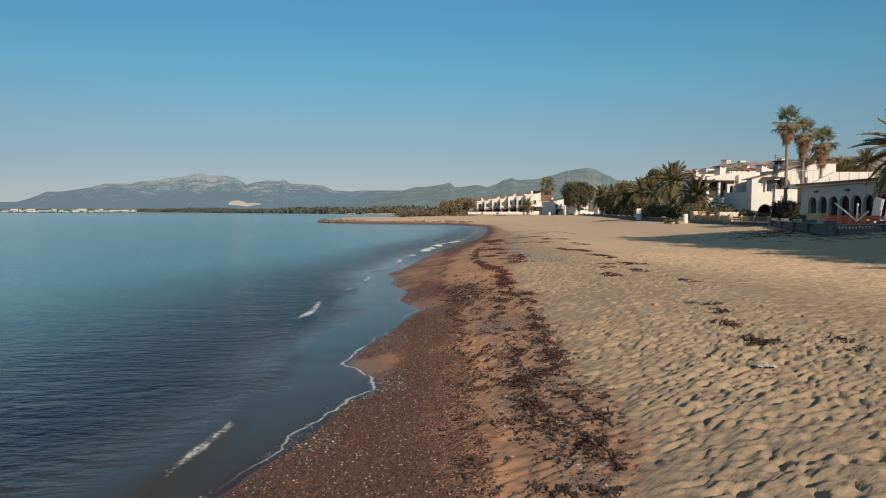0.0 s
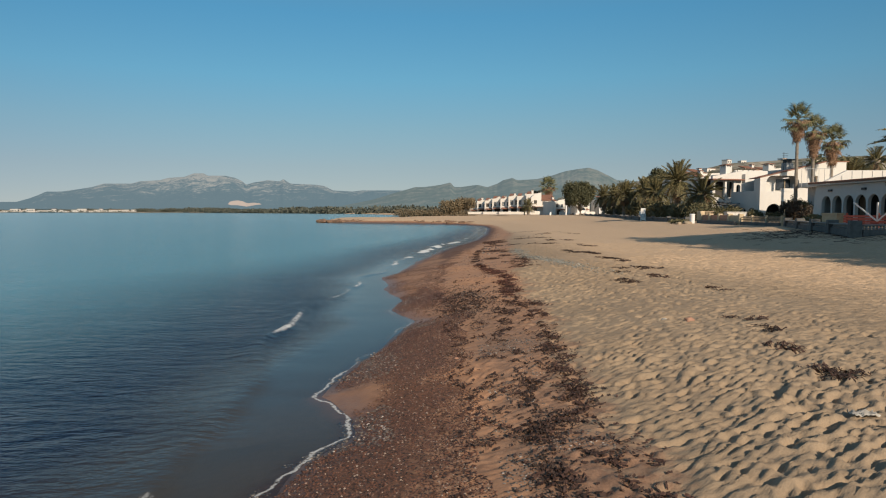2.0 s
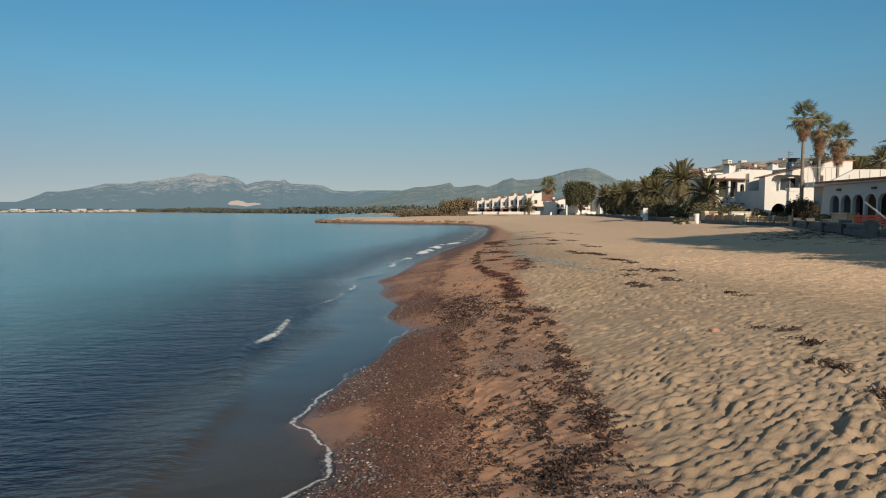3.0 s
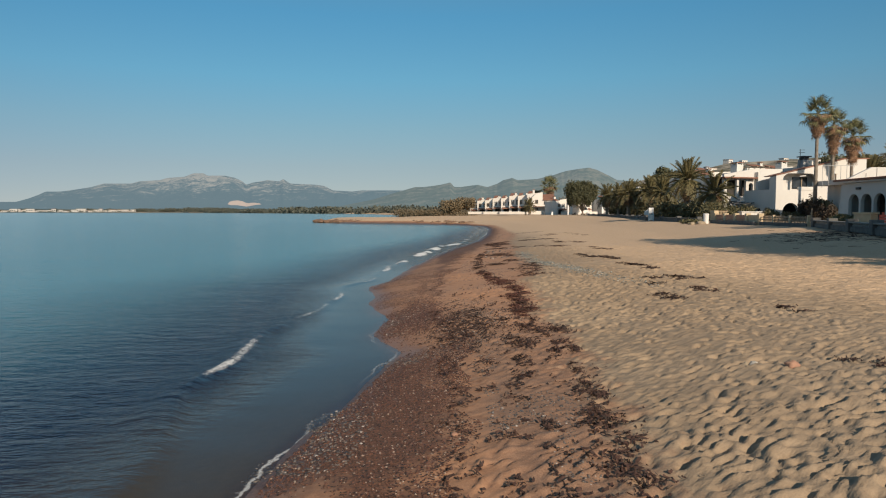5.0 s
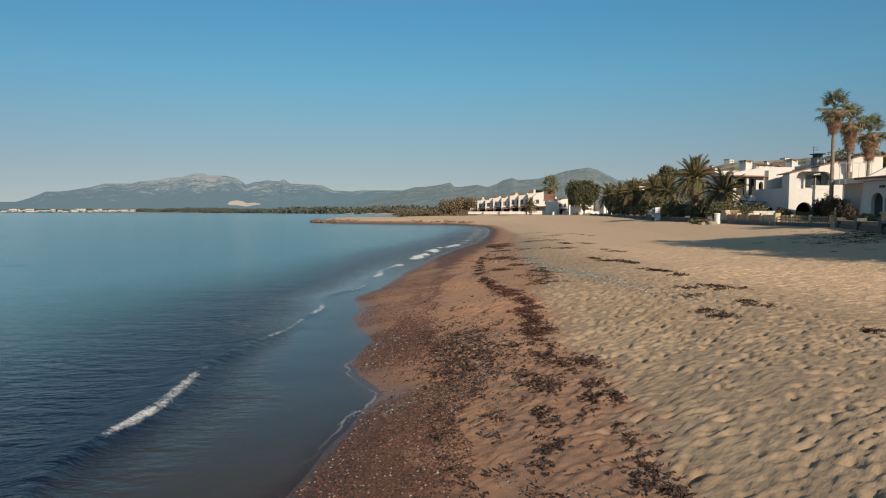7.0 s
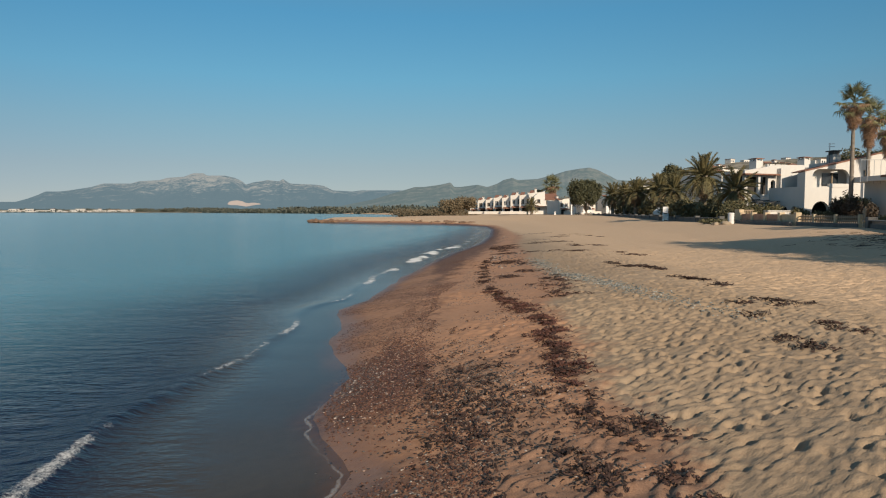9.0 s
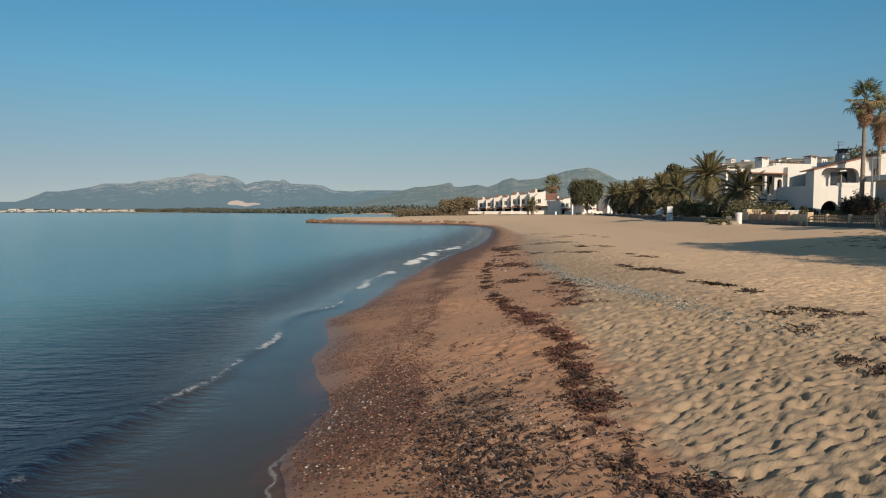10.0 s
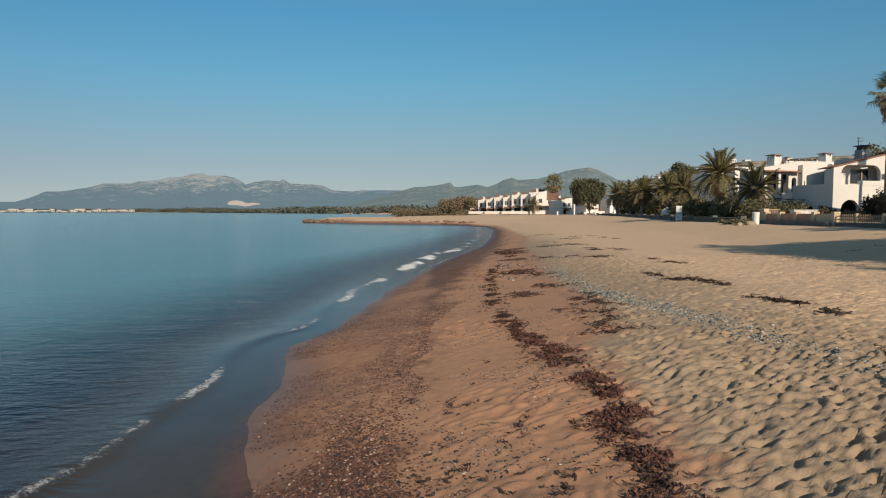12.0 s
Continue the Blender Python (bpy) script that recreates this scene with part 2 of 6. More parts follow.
def shore_distance(x, y):
    """Metres from the waterline, positive on land."""
    best = np.full(x.shape, 1e9)
    inside = np.zeros(x.shape, dtype=bool)
    ring = SHORE + [(6000, 3300), (6000, -300)]
    for k, (a, b) in enumerate(zip(ring, ring[1:] + ring[:1])):
        if k < len(SHORE) - 1:
            dx, dy = b[0] - a[0], b[1] - a[1]
            s = np.clip(((x - a[0]) * dx + (y - a[1]) * dy) / (dx * dx + dy * dy), 0, 1)
            best = np.minimum(best, np.hypot(x - a[0] - s * dx, y - a[1] - s * dy))
        if a[1] != b[1]:
            inside ^= ((a[1] > y) != (b[1] > y)) & (x < (b[0] - a[0]) * (y - a[1]) / (b[1] - a[1]) + a[0])
    return np.where(inside, best, -best)


def red_edge(y):
    """Where the red shingle by the water gives way to bare orange sand."""
    return np.interp(y, [0, 6, 12, 16, 20, 23, 30, 45, 90], [0.0, 0.1, 0.2, 0.15, -0.35, -0.05, 0.6, 3.0, 8.5])


def tan_edge(y):
    """Where the damp reddish strip gives way to dry pale sand."""
    return np.interp(y, [0, 4, 6.5, 10, 12, 14.9, 16.6, 19, 21.5, 23.2, 25.5, 30, 44, 60, 100, 200], [1.25, 1.42, 1.64, 1.7, 1.85, 2.2, 2.0, 2.25, 2.15, 2.9, 3.2, 3.25, 4.3, 6.6, 9.5, 20])


def bare_sand(x, y):
    """Tongues of clean orange sand that reach the water between the banks of shingle."""
    q = np.zeros_like(y, dtype=float)
    for at, wide, reach in ((9.6, 0.75, -0.85), (15.6, 1.0, -0.1), (19.5, 0.7, -0.8), (22.9, 0.9, -0.6), (29.5, 1.2, 0.0)):
        q = np.maximum(q, np.exp(-(((y - at - 0.25 * x) / wide) ** 2)) * np.clip(1 - (x - reach) / 0.5, 0, 1))
    q = np.maximum(q, 0.66 * np.clip((y - 14.2) / 0.8, 0, 1) * np.clip((0.2 - x) / 0.4, 0, 1) * (1 - 1.2 * np.exp(-(((x + 0.35) / 0.6) ** 2) - ((y - 17.7) / 1.5) ** 2)))
    return q + 0.22 * rough_field(x, y, 0.9, 61, 3)


def base_height(x, y):
    u = shore_distance(x, y)
    w = u + 0.12 * rough_field(x, y, 1.1, 3) * np.clip(1.5 - np.abs(u), 0, 1)
    z = np.interp(w, PROFILE_U, PROFILE_Z)
    # the groyne is a low bank of stones
    spit = np.clip(1 - np.abs(u - 4) / 6, 0, 1) * np.clip((8 - x) / 14, 0, 1) * (y > 112) * (y < 200)
    return z + 0.6 * spit + 0.05 * rough_field(x, y, 3.5, 5) * np.clip((u - 2.5) / 3, 0, 1), u


# ---- ground ----
gx_lines = steps((-4200, -60, -1.35), (-60, -8, 2.0), (-8, -2.2, 0.15), (-2.2, 6.4, 0.03), (6.4, 15, 0.09), (15, 32, 0.5), (32, 80, 2.0), (80, 4300, -1.35))
gy_lines = steps((-300, -20, 20.0), (-20, -6, 1.0), (-6, 3.4, 0.07), (3.4, 26, 0.027), (26, 36, 0.07), (36, 60, 0.25), (60, 130, 0.8), (130, 260, 2.5), (260, 4900, -1.15))
GX, GY = np.meshgrid(gx_lines, gy_lines)
GZ, GU = base_height(GX, GY)
dry = GX - tan_edge(GY) + 0.25 * rough_field(GX, GY, 0.8, 9)
near = np.clip((GY + 6.5) / 2, 0, 1) * np.clip((60 - GY) / 25, 0, 1)
sandy = np.clip(dry / 0.4, 0, 1) * near
damp = np.clip((GU - 0.8) / 0.6, 0, 1) * near
# wind and foot relief
along, across = 0.77 * GX + 0.63 * GY, 0.77 * GY - 0.63 * GX
# crests run across the wind: sharp on top, with flat troughs between
warp = 0.09 * rough_field(GX, GY, 0.5, 27, 2)
crests = 1 - np.abs(rough_field(along + warp, (across + warp) * 2.0, 0.205, 22, 2))
heap = np.clip(0.75 + 0.6 * rough_field(GX, GY, 1.7, 25, 2), 0.35, 1.2) * (1 + 0.45 * np.clip((11 - GY) / 4, 0, 1))


def terrace(pitch, swirl, seed, drop=0.22):
    """Low steps that climb gently with the light and fall sharply on the lee side, broken into crescents."""
    phase = across / pitch + swirl * rough_field(along * 0.8, across * 1.3, 0.42, seed, 2)
    saw = phase - np.floor(phase)
    return np.where(saw < 1 - drop, saw / (1 - drop), (1 - saw) / drop) * np.clip(0.62 + 1.4 * rough_field(along, across * 1.5, 0.16, seed + 5, 2), 0, 1)


fine_grid = np.clip((27 - GY) / 2, 0, 1) * np.clip((7 - GX) / 1.0, 0, 1)
GZ += sandy * (0.014 * rough_field(GX, GY, 0.9, 21, 2) + (1 - fine_grid) * 0.03 * (crests**3 - 0.3) + heap * (0.012 * (crests**3 - 0.3) + fine_grid * 0.031 * terrace(0.115, 1.5, 22, 0.24) + fine_grid * 0.015 * terrace(0.085, 1.2, 34, 0.34) + 0.008 * rough_field(along, across * 2.4, 0.24, 28, 2)))
flaky = np.clip(0.35 + 1.2 * rough_field(GX, GY, 2.2, 26, 2) + 0.7 * np.clip((18.8 - GY) / 0.8, 0, 1), 0.1, 1) * np.clip((GX + 0.1) / 0.5, 0.15, 1)
GZ += damp * (1 - sandy) * flaky * (0.034 * terrace(0.125, 2.0, 38, 0.24) + 0.010 * terrace(0.085, 1.6, 47, 0.35))
GZ += np.clip((GU - 0.1) / 0.4, 0, 1) * near * 0.005 * rough_field(GX, GY, 0.13, 24, 2)


def tread(count, x0, x1, y0, y1, seed, deep):
    """Press old footprints into the sand: a long hollow with a raised rim."""
    r = np.random.default_rng(seed)
    for px, py, turn, size, d in zip(r.uniform(x0, x1, count), r.uniform(y0, y1, count), r.normal(0.6, 0.45, count), r.uniform(0.55, 1.15, count), r.uniform(0.2, 1.0, count) ** 1.5):
        d *= deep * float(np.clip((px - tan_edge(py) + 0.9) / 1.2, 0.0, 1.0))
        if d < 0.004:
            continue
        i0, i1 = np.searchsorted(gx_lines, (px - 0.45, px + 0.45))
        j0, j1 = np.searchsorted(gy_lines, (py - 0.45, py + 0.45))
        qx, qy = GX[j0:j1, i0:i1] - px, GY[j0:j1, i0:i1] - py
        a = (qx * math.cos(turn) + qy * math.sin(turn)) / (0.088 * size)
        b = (-qx * math.sin(turn) + qy * math.cos(turn)) / (0.040 * size)
        q = np.hypot(a, b)
        GZ[j0:j1, i0:i1] += d * (-np.exp(-(q**3) * 0.8) + 0.12 * np.exp(-((q - 1.65) ** 2) / 0.25))


tread(4200, 0.9, 8.5, 2.4, 26, 31, 0.042)
tread(900, 1.4, 7.5, 3.4, 11, 33, 0.055)
tread(1100, 1.9, 7.0, 15, 21.5, 35, 0.048)
tread(1800, 1.6, 12.5, 22, 36, 32, 0.04)

# sand, shingle and sea bed in one material: the layers say how far a place lies from the water and from the strips' edges
SAND, t, b = material("beach", 0.9)
lay = {}
for key in ("shore", "red", "tan", "bare", "weedy"):
    lay[key] = t.nodes.new("ShaderNodeAttribute")
    lay[key].attribute_name = key
pos = node(t, "NewGeometry").outputs["Position"]
n_big, n_mid, n_fine, n_grit = noise_node(t, 0.35, 4.0), noise_node(t, 1.6, 5.0), noise_node(t, 9.0, 5.0), noise_node(t, 70.0, 3.0)
wob = calc(t, "MULTIPLY", calc(t, "SUBTRACT", n_mid, 0.5), 1.6)
wob2 = calc(t, "ADD", wob, calc(t, "MULTIPLY", calc(t, "SUBTRACT", n_fine, 0.5), 0.8))
grit = calc(t, "ADD", calc(t, "MULTIPLY", n_fine, 0.45), calc(t, "MULTIPLY", n_grit, 0.55))
c_tan = mix(t, smooth(t, n_big, 0.35, 0.65), ramp(t, grit, [(0.25, (0.245, 0.176, 0.113)), (0.75, (0.362, 0.266, 0.174))]), ramp(t, grit, [(0.25, (0.262, 0.192, 0.126)), (0.75, (0.378, 0.283, 0.19))]))
c_orange = ramp(t, grit, [(0.25, (0.29, 0.152, 0.086)), (0.75, (0.46, 0.256, 0.147))])
c_brown = ramp(t, grit, [(0.30, (0.12, 0.07, 0.046)), (0.5, (0.23, 0.135, 0.087)), (0.72, (0.36, 0.22, 0.145))])
cell = node(t, "TexVoronoi", Scale=38.0)
t.links.new(pos, cell.inputs["Vector"])
stone = ramp(t, calc(t, "FRACT", calc(t, "MULTIPLY", cell.outputs["Color"], 7.3)), [(0.0, (0.03, 0.016, 0.012)), (0.6, (0.13, 0.06, 0.036)), (1.0, (0.22, 0.105, 0.062))])
c_red = mix(t, 0.5, ramp(t, grit, [(0.25, (0.075, 0.036, 0.022)), (0.75, (0.185, 0.090, 0.053))]), stone)
c_bed = ramp(t, grit, [(0.3, (0.085, 0.066, 0.05)), (0.7, (0.16, 0.125, 0.095))])
# strips, from the water inland
red_f = calc(t, "ADD", lay["red"].outputs["Fac"], calc(t, "MULTIPLY", wob2, 1.35))
tan_f = calc(t, "ADD", lay["tan"].outputs["Fac"], wob2)
shore_f = calc(t, "ADD", lay["shore"].outputs["Fac"], calc(t, "MULTIPLY", wob, 0.3))
bare = smooth(t, calc(t, "ADD", lay["bare"].outputs["Fac"], calc(t, "MULTIPLY", calc(t, "SUBTRACT", n_fine, 0.5), 0.9)), 0.15, 0.95)
strip = mix(t, smooth(t, red_f, -0.5, 0.5), mix(t, calc(t, "MULTIPLY", bare, 0.75), c_red, c_orange), c_orange)
strip = mix(t, calc(t, "MULTIPLY", smooth(t, calc(t, "ADD", red_f, calc(t, "MULTIPLY", bare, -0.9)), -0.05, 0.6), calc(t, "MULTIPLY", lay["weedy"].outputs["Fac"], 0.85)), strip, c_brown)
# drier sand up the beach is paler; farther along, brighter light is painted in
up_beach = node(t, "SeparateXYZ")
t.links.new(pos, up_beach.inputs[0])
c_tan = mix(t, smooth(t, calc(t, "ADD", lay["shore"].outputs["Fac"], calc(t, "ADD", calc(t, "MULTIPLY", wob, 1.5), calc(t, "MULTIPLY", up_beach.outputs[1], 0.15))), 9.5, 14.0), c_tan, ramp(t, grit, [(0.3, (0.45, 0.312, 0.195)), (0.7, (0.63, 0.452, 0.295))]))
col = mix(t, smooth(t, tan_f, -0.35, 0.30), strip, c_tan)
wet = smooth(t, shore_f, 0.75, 0.05)
col = mix(t, calc(t, "MULTIPLY", wet, 0.45), col, mix(t, 1.0, col, (0.42, 0.38, 0.36), "MULTIPLY"))
col = mix(t, smooth(t, shore_f, 0.02, -0.35), col, c_bed)
# scrub inland of the beach
col = mix(t, smooth(t, calc(t, "ADD", lay["shore"].outputs["Fac"], calc(t, "MULTIPLY", wob, 6.0)), 34.0, 46.0), col, ramp(t, n_mid, [(0.3, (0.09, 0.08, 0.045)), (0.7, (0.26, 0.21, 0.13))]))
t.links.new(col, b.inputs["Base Color"])
t.links.new(calc(t, "SUBTRACT", 0.92, calc(t, "MULTIPLY", wet, 0.5)), b.inputs["Roughness"])
turned = node(t, "Mapping")
turned.inputs["Rotation"].default_value = (0, 0, radians(-39))
t.links.new(pos, turned.inputs["Vector"])
drawn = node(t, "Mapping")
drawn.inputs["Scale"].default_value = (1.0, 2.4, 1.0)
t.links.new(turned.outputs[0], drawn.inputs["Vector"])
ripple = noise_node(t, 6.0, 3.0, 0.5, drawn.outputs[0])
loose = smooth(t, tan_f, -0.7, 0.3)
br = node(t, "Bump", Distance=0.07)
t.links.new(ripple, br.inputs["Height"])
t.links.new(calc(t, "MULTIPLY", loose, 0.3), br.inputs["Strength"])
bn = bump(t, None, n_fine, 0.25, 0.03, br.outputs[0])
bump(t, b, n_grit, 0.45, 0.008, bn)
far = np.clip((GY - 55) / 35, 0, 1)
ground = tagged(sheet("ground", gx_lines, gy_lines, GZ, SAND, {"shore": GU, "red": far * (GU - 0.8) + (1 - far) * (GX - red_edge(GY)), "tan": far * (GU - 1.6) + (1 - far) * (GX - tan_edge(GY)), "bare": bare_sand(GX, GY),
                 "weedy": np.clip(np.maximum(np.clip((17.0 - GY) / 3, 0, 1) * np.clip((GX - 0.45) / 0.35, 0, 1) + 0.9 * np.exp(-(((GX - 0.4) / 0.6) ** 2) - ((GY - 15.4) / 1.4) ** 2) + 0.9 * np.exp(-(((GX - 0.6) / 0.5) ** 2) - ((GY - 17.5) / 0.7) ** 2), np.clip((GX - tan_edge(GY) + 0.6) / 0.4, 0, 0.35)) + 0.25 * rough_field(GX, GY, 1.2, 62), 0.0, 0.9)}),
                "tan beach sand with red shingle strip beside the water", "beach", kind="structure")

# ---- sea ----
wx = steps((-4200, -70, -1.3), (-70, -18, 1.2), (-18, -9, 0.2), (-9, 2.2, 0.07), (2.2, 9, 0.4))
wy = steps((-300, -20, 20.0), (-20, 3, 1.0), (3, 34, 0.07), (34, 60, 0.2), (60, 130, 1.0), (130, 260, 3.0), (260, 4900, -1.2))
WX, WY = np.meshgrid(wx, wy)
bed, WU = base_height(WX, WY)
off = np.interp(WY, [0, 5, 9, 13, 16, 20, 24, 28, 34, 39, 45, 53, 66, 88], [-2.6, -1.8, -1.25, -1.0, -0.95, -1.5, -1.9, -1.5, -0.8, -0.1, 0.9, 2.7, 4.3, 6.2]) - WX + 0.35 * rough_field(WX, WY, 2.6, 41, 2)
# low swell that runs in along the shore, steepest where it breaks
near_w = np.clip((75 - WY) / 40, 0, 1) * np.clip((40 + WX) / 20, 0, 1)
lull = 0.5 + 0.5 * rough_field(WX, WY, 7.0, 43, 2)


def crest(at, wide, high):
    return high * np.where(off > at, np.exp(-(((off - at) / (2.6 * wide)) ** 2)), np.exp(-(((off - at) / wide) ** 2)))


line = np.interp(WY, [4, 7, 12, 16, 20, 22, 28, 39, 60], [0.9, 0.9, 1.8, 2.2, 1.45, 1.0, 0.8, 1.0, 1.2])
WZ = near_w * (crest(line, 0.16, 0.085) * np.clip(lull * 1.6 - 0.25, 0.25, 1) + crest(5.5, 0.8, 0.04) * lull)
WZ += near_w * np.clip(off / 2.5, 0, 1) * (0.012 * rough_field(WX * 0.6 + WY * 0.25, WY * 1.5, 0.9, 44, 3) + 0.02 * rough_field(WX * 0.4, WY, 3.5, 45, 2))
strong = np.interp(WY, [4, 6, 8, 10, 13, 16, 19, 22, 26, 29, 35, 39, 48, 60], [1.0, 1.0, 0.7, 0.3, 1.1, 0.9, 0.95, 0.95, 0.85, 1.1, 1.0, 1.5, 1.5, 0.9])
foam_line = strong * np.exp(-(((off - line + 0.06) / np.interp(WY, [5, 25, 38, 50], [0.11, 0.16, 0.5, 0.6])) ** 2)) * np.clip(0.72 + 0.9 * rough_field(WX, WY, 1.3, 48, 2), 0, 1)
swash = np.interp(WY, [4, 6, 8, 16, 17.2, 35, 39, 60], [0.4, 0.8, 1.0, 1.0, 0.0, 0.0, 1.0, 0.9]) * np.clip(1.5 * rough_field(WX * 0.3, WY, 2.4, 47) + 0.85, 0, 1)
WATER, t, b = material("sea_water", 0.05)
out = t.nodes["Material Output"]
lay = {}
for key in ("depth", "foam", "edge", "swash"):
    lay[key] = t.nodes.new("ShaderNodeAttribute")
    lay[key].attribute_name = key
pos = node(t, "NewGeometry").outputs["Position"]
stretch = node(t, "Mapping")
stretch.inputs["Scale"].default_value = (0.55, 1.25, 1.0)
stretch.inputs["Rotation"].default_value = (0, 0, radians(-12))
t.links.new(pos, stretch.inputs["Vector"])
r1, r2, r3 = noise_node(t, 0.7, 3.0, 0.5, stretch.outputs[0]), noise_node(t, 4.2, 4.0, 0.6, stretch.outputs[0]), noise_node(t, 15.0, 3.0, 0.5, stretch.outputs[0])
reach = node(t, "SeparateXYZ")
t.links.new(pos, reach.inputs[0])
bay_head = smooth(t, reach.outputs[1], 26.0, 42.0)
calm = calc(t, "MAXIMUM", bay_head, smooth(t, lay["depth"].outputs["Fac"], 0.10, 0.42))
h = calc(t, "ADD", calc(t, "MULTIPLY", r1, 0.8), calc(t, "ADD", calc(t, "MULTIPLY", r2, 0.75), calc(t, "MULTIPLY", r3, 0.15)))
nb = node(t, "Bump", Distance=0.125)
t.links.new(h, nb.inputs["Height"])
# water farther out is smoother; its paler base colour stands in for reflected sky
far_water = smooth(t, calc(t, "ADD", lay["depth"].outputs["Fac"], calc(t, "SUBTRACT", calc(t, "MULTIPLY", calc(t, "MAXIMUM", calc(t, "SUBTRACT", reach.outputs[1], 14.0), 0.0), 0.035), calc(t, "MULTIPLY", calc(t, "MULTIPLY", bay_head, calc(t, "MAXIMUM", calc(t, "ADD", reach.outputs[0], 8.0), 0.0)), 0.16))), 0.5, 2.2)
t.links.new(calc(t, "MULTIPLY", calm, calc(t, "SUBTRACT", 1.0, calc(t, "MULTIPLY", far_water, 0.55))), nb.inputs["Strength"])
t.links.new(nb.outputs[0], b.inputs["Normal"])
b.inputs["IOR"].default_value = 1.33
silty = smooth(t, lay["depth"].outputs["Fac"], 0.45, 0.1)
t.links.new(mix(t, silty, mix(t, far_water, (0.002, 0.009, 0.032), (0.055, 0.195, 0.245)), (0.062, 0.056, 0.044)), b.inputs["Base Color"])
b.inputs["Roughness"].default_value = 0.13
clear = node(t, "BsdfTransparent")
clear.inputs["Color"].default_value = (0.56, 0.58, 0.56, 1)
shine = node(t, "BsdfGlossy", Roughness=0.13)
t.links.new(nb.outputs[0], shine.inputs["Normal"])
fres = node(t, "Fresnel", IOR=1.33)
t.links.new(nb.outputs[0], fres.inputs["Normal"])
film = t.nodes.new("ShaderNodeMixShader")
t.links.new(fres.outputs[0], film.inputs[0])
t.links.new(clear.outputs[0], film.inputs[1])
t.links.new(shine.outputs[0], film.inputs[2])
murk = t.nodes.new("ShaderNodeMixShader")
t.links.new(calc(t, "SUBTRACT", 1.0, calc(t, "POWER", 2.718, calc(t, "MULTIPLY", lay["depth"].outputs["Fac"], -5.5)), clamp=True), murk.inputs[0])
t.links.new(film.outputs[0], murk.inputs[1])
t.links.new(b.outputs[0], murk.inputs[2])
white = node(t, "BsdfDiffuse", Color=(0.66, 0.67, 0.66, 1))
lather = t.nodes.new("ShaderNodeMixShader")
bub = calc(t, "ADD", calc(t, "MULTIPLY", noise_node(t, 7.0, 5.0, 0.7), 0.55), calc(t, "MULTIPLY", noise_node(t, 32.0, 3.0, 0.7), 0.45))
fm = smooth(t, calc(t, "SUBTRACT", calc(t, "MULTIPLY", lay["foam"].outputs["Fac"], 0.66), calc(t, "SUBTRACT", 0.945, bub)), 0.0, 0.34)
# a thin thread of foam where the last wave ran up
drift = calc(t, "ADD", calc(t, "MULTIPLY", calc(t, "SUBTRACT", noise_node(t, 1.1, 4.0, 0.6), 0.5), 0.55), lay["edge"].outputs["Fac"])
thread = smooth(t, calc(t, "ABSOLUTE", calc(t, "SUBTRACT", drift, 0.10)), 0.03, 0.004)
thread = calc(t, "MULTIPLY", calc(t, "MULTIPLY", thread, lay["swash"].outputs["Fac"]), smooth(t, bub, 0.36, 0.52))
fm = calc(t, "MAXIMUM", fm, calc(t, "MULTIPLY", thread, 0.7))
t.links.new(fm, lather.inputs[0])
t.links.new(murk.outputs[0], lather.inputs[1])
t.links.new(white.outputs[0], lather.inputs[2])
t.links.new(lather.outputs[0], out.inputs["Surface"])
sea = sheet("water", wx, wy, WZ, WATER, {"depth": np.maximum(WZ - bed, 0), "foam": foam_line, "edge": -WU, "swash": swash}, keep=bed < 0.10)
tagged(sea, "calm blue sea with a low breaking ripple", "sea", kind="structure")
sea.visible_shadow = False


# ---- distance: hills and far coast ----
def hills(name, label, near, far, az, heights, relief, seed, mat, cols=760, rows=40):
    """A range of hills as a height field on a fan of bearings (degrees from ahead, to the right) between two distances."""
    a = np.linspace(az[0], az[-1], cols)
    v = np.linspace(0, 1, rows)
    A, V = np.meshgrid(a, v)
    D = near + (far - near) * V
    X, Y = D * np.tan(np.radians(A)), D
    ridge = np.interp(A, az, heights)
    k = np.ones(3) / 3
    ridge = np.apply_along_axis(lambda q: np.convolve(np.pad(q, 1, mode="edge"), k, "valid"), 1, ridge)
    lift = np.sin(np.clip(V * 1.06, 0, 1) * math.pi / 2) ** 1.25
    Z = ridge * (lift + relief * rough_field(X, Y * 0.8, (far - near) * 0.28, seed, 5) * np.sin(np.clip(V, 0, 1) * math.pi) ** 0.7)
    crag = V * (1 - 0.75 * np.clip((V - 0.8) / 0.15, 0, 1))
    Z += ridge * 0.10 * rough_field(X, Y * 0.6, (far - near) * 0.10, seed + 3, 4) * crag
    Z += ridge * 0.07 * rough_field(X, Y * 0.5, (far - near) * 0.03, seed + 7, 3) * crag
    Z *= (ridge / far) / (Z / D).max(axis=0)
    verts = np.stack([X, Y, Z - 2], -1).reshape(-1, 3)
    i = np.arange(rows * cols).reshape(rows, cols)
    quads = np.stack([i[:-1, :-1], i[:-1, 1:], i[1:, 1:], i[1:, :-1]], -1).reshape(-1, 4)
    ob = piece(name, mesh_of(name, verts, quads.tolist()), mat, smooth_faces=True)
    return tagged(ob, label, "mountain", kind="structure")


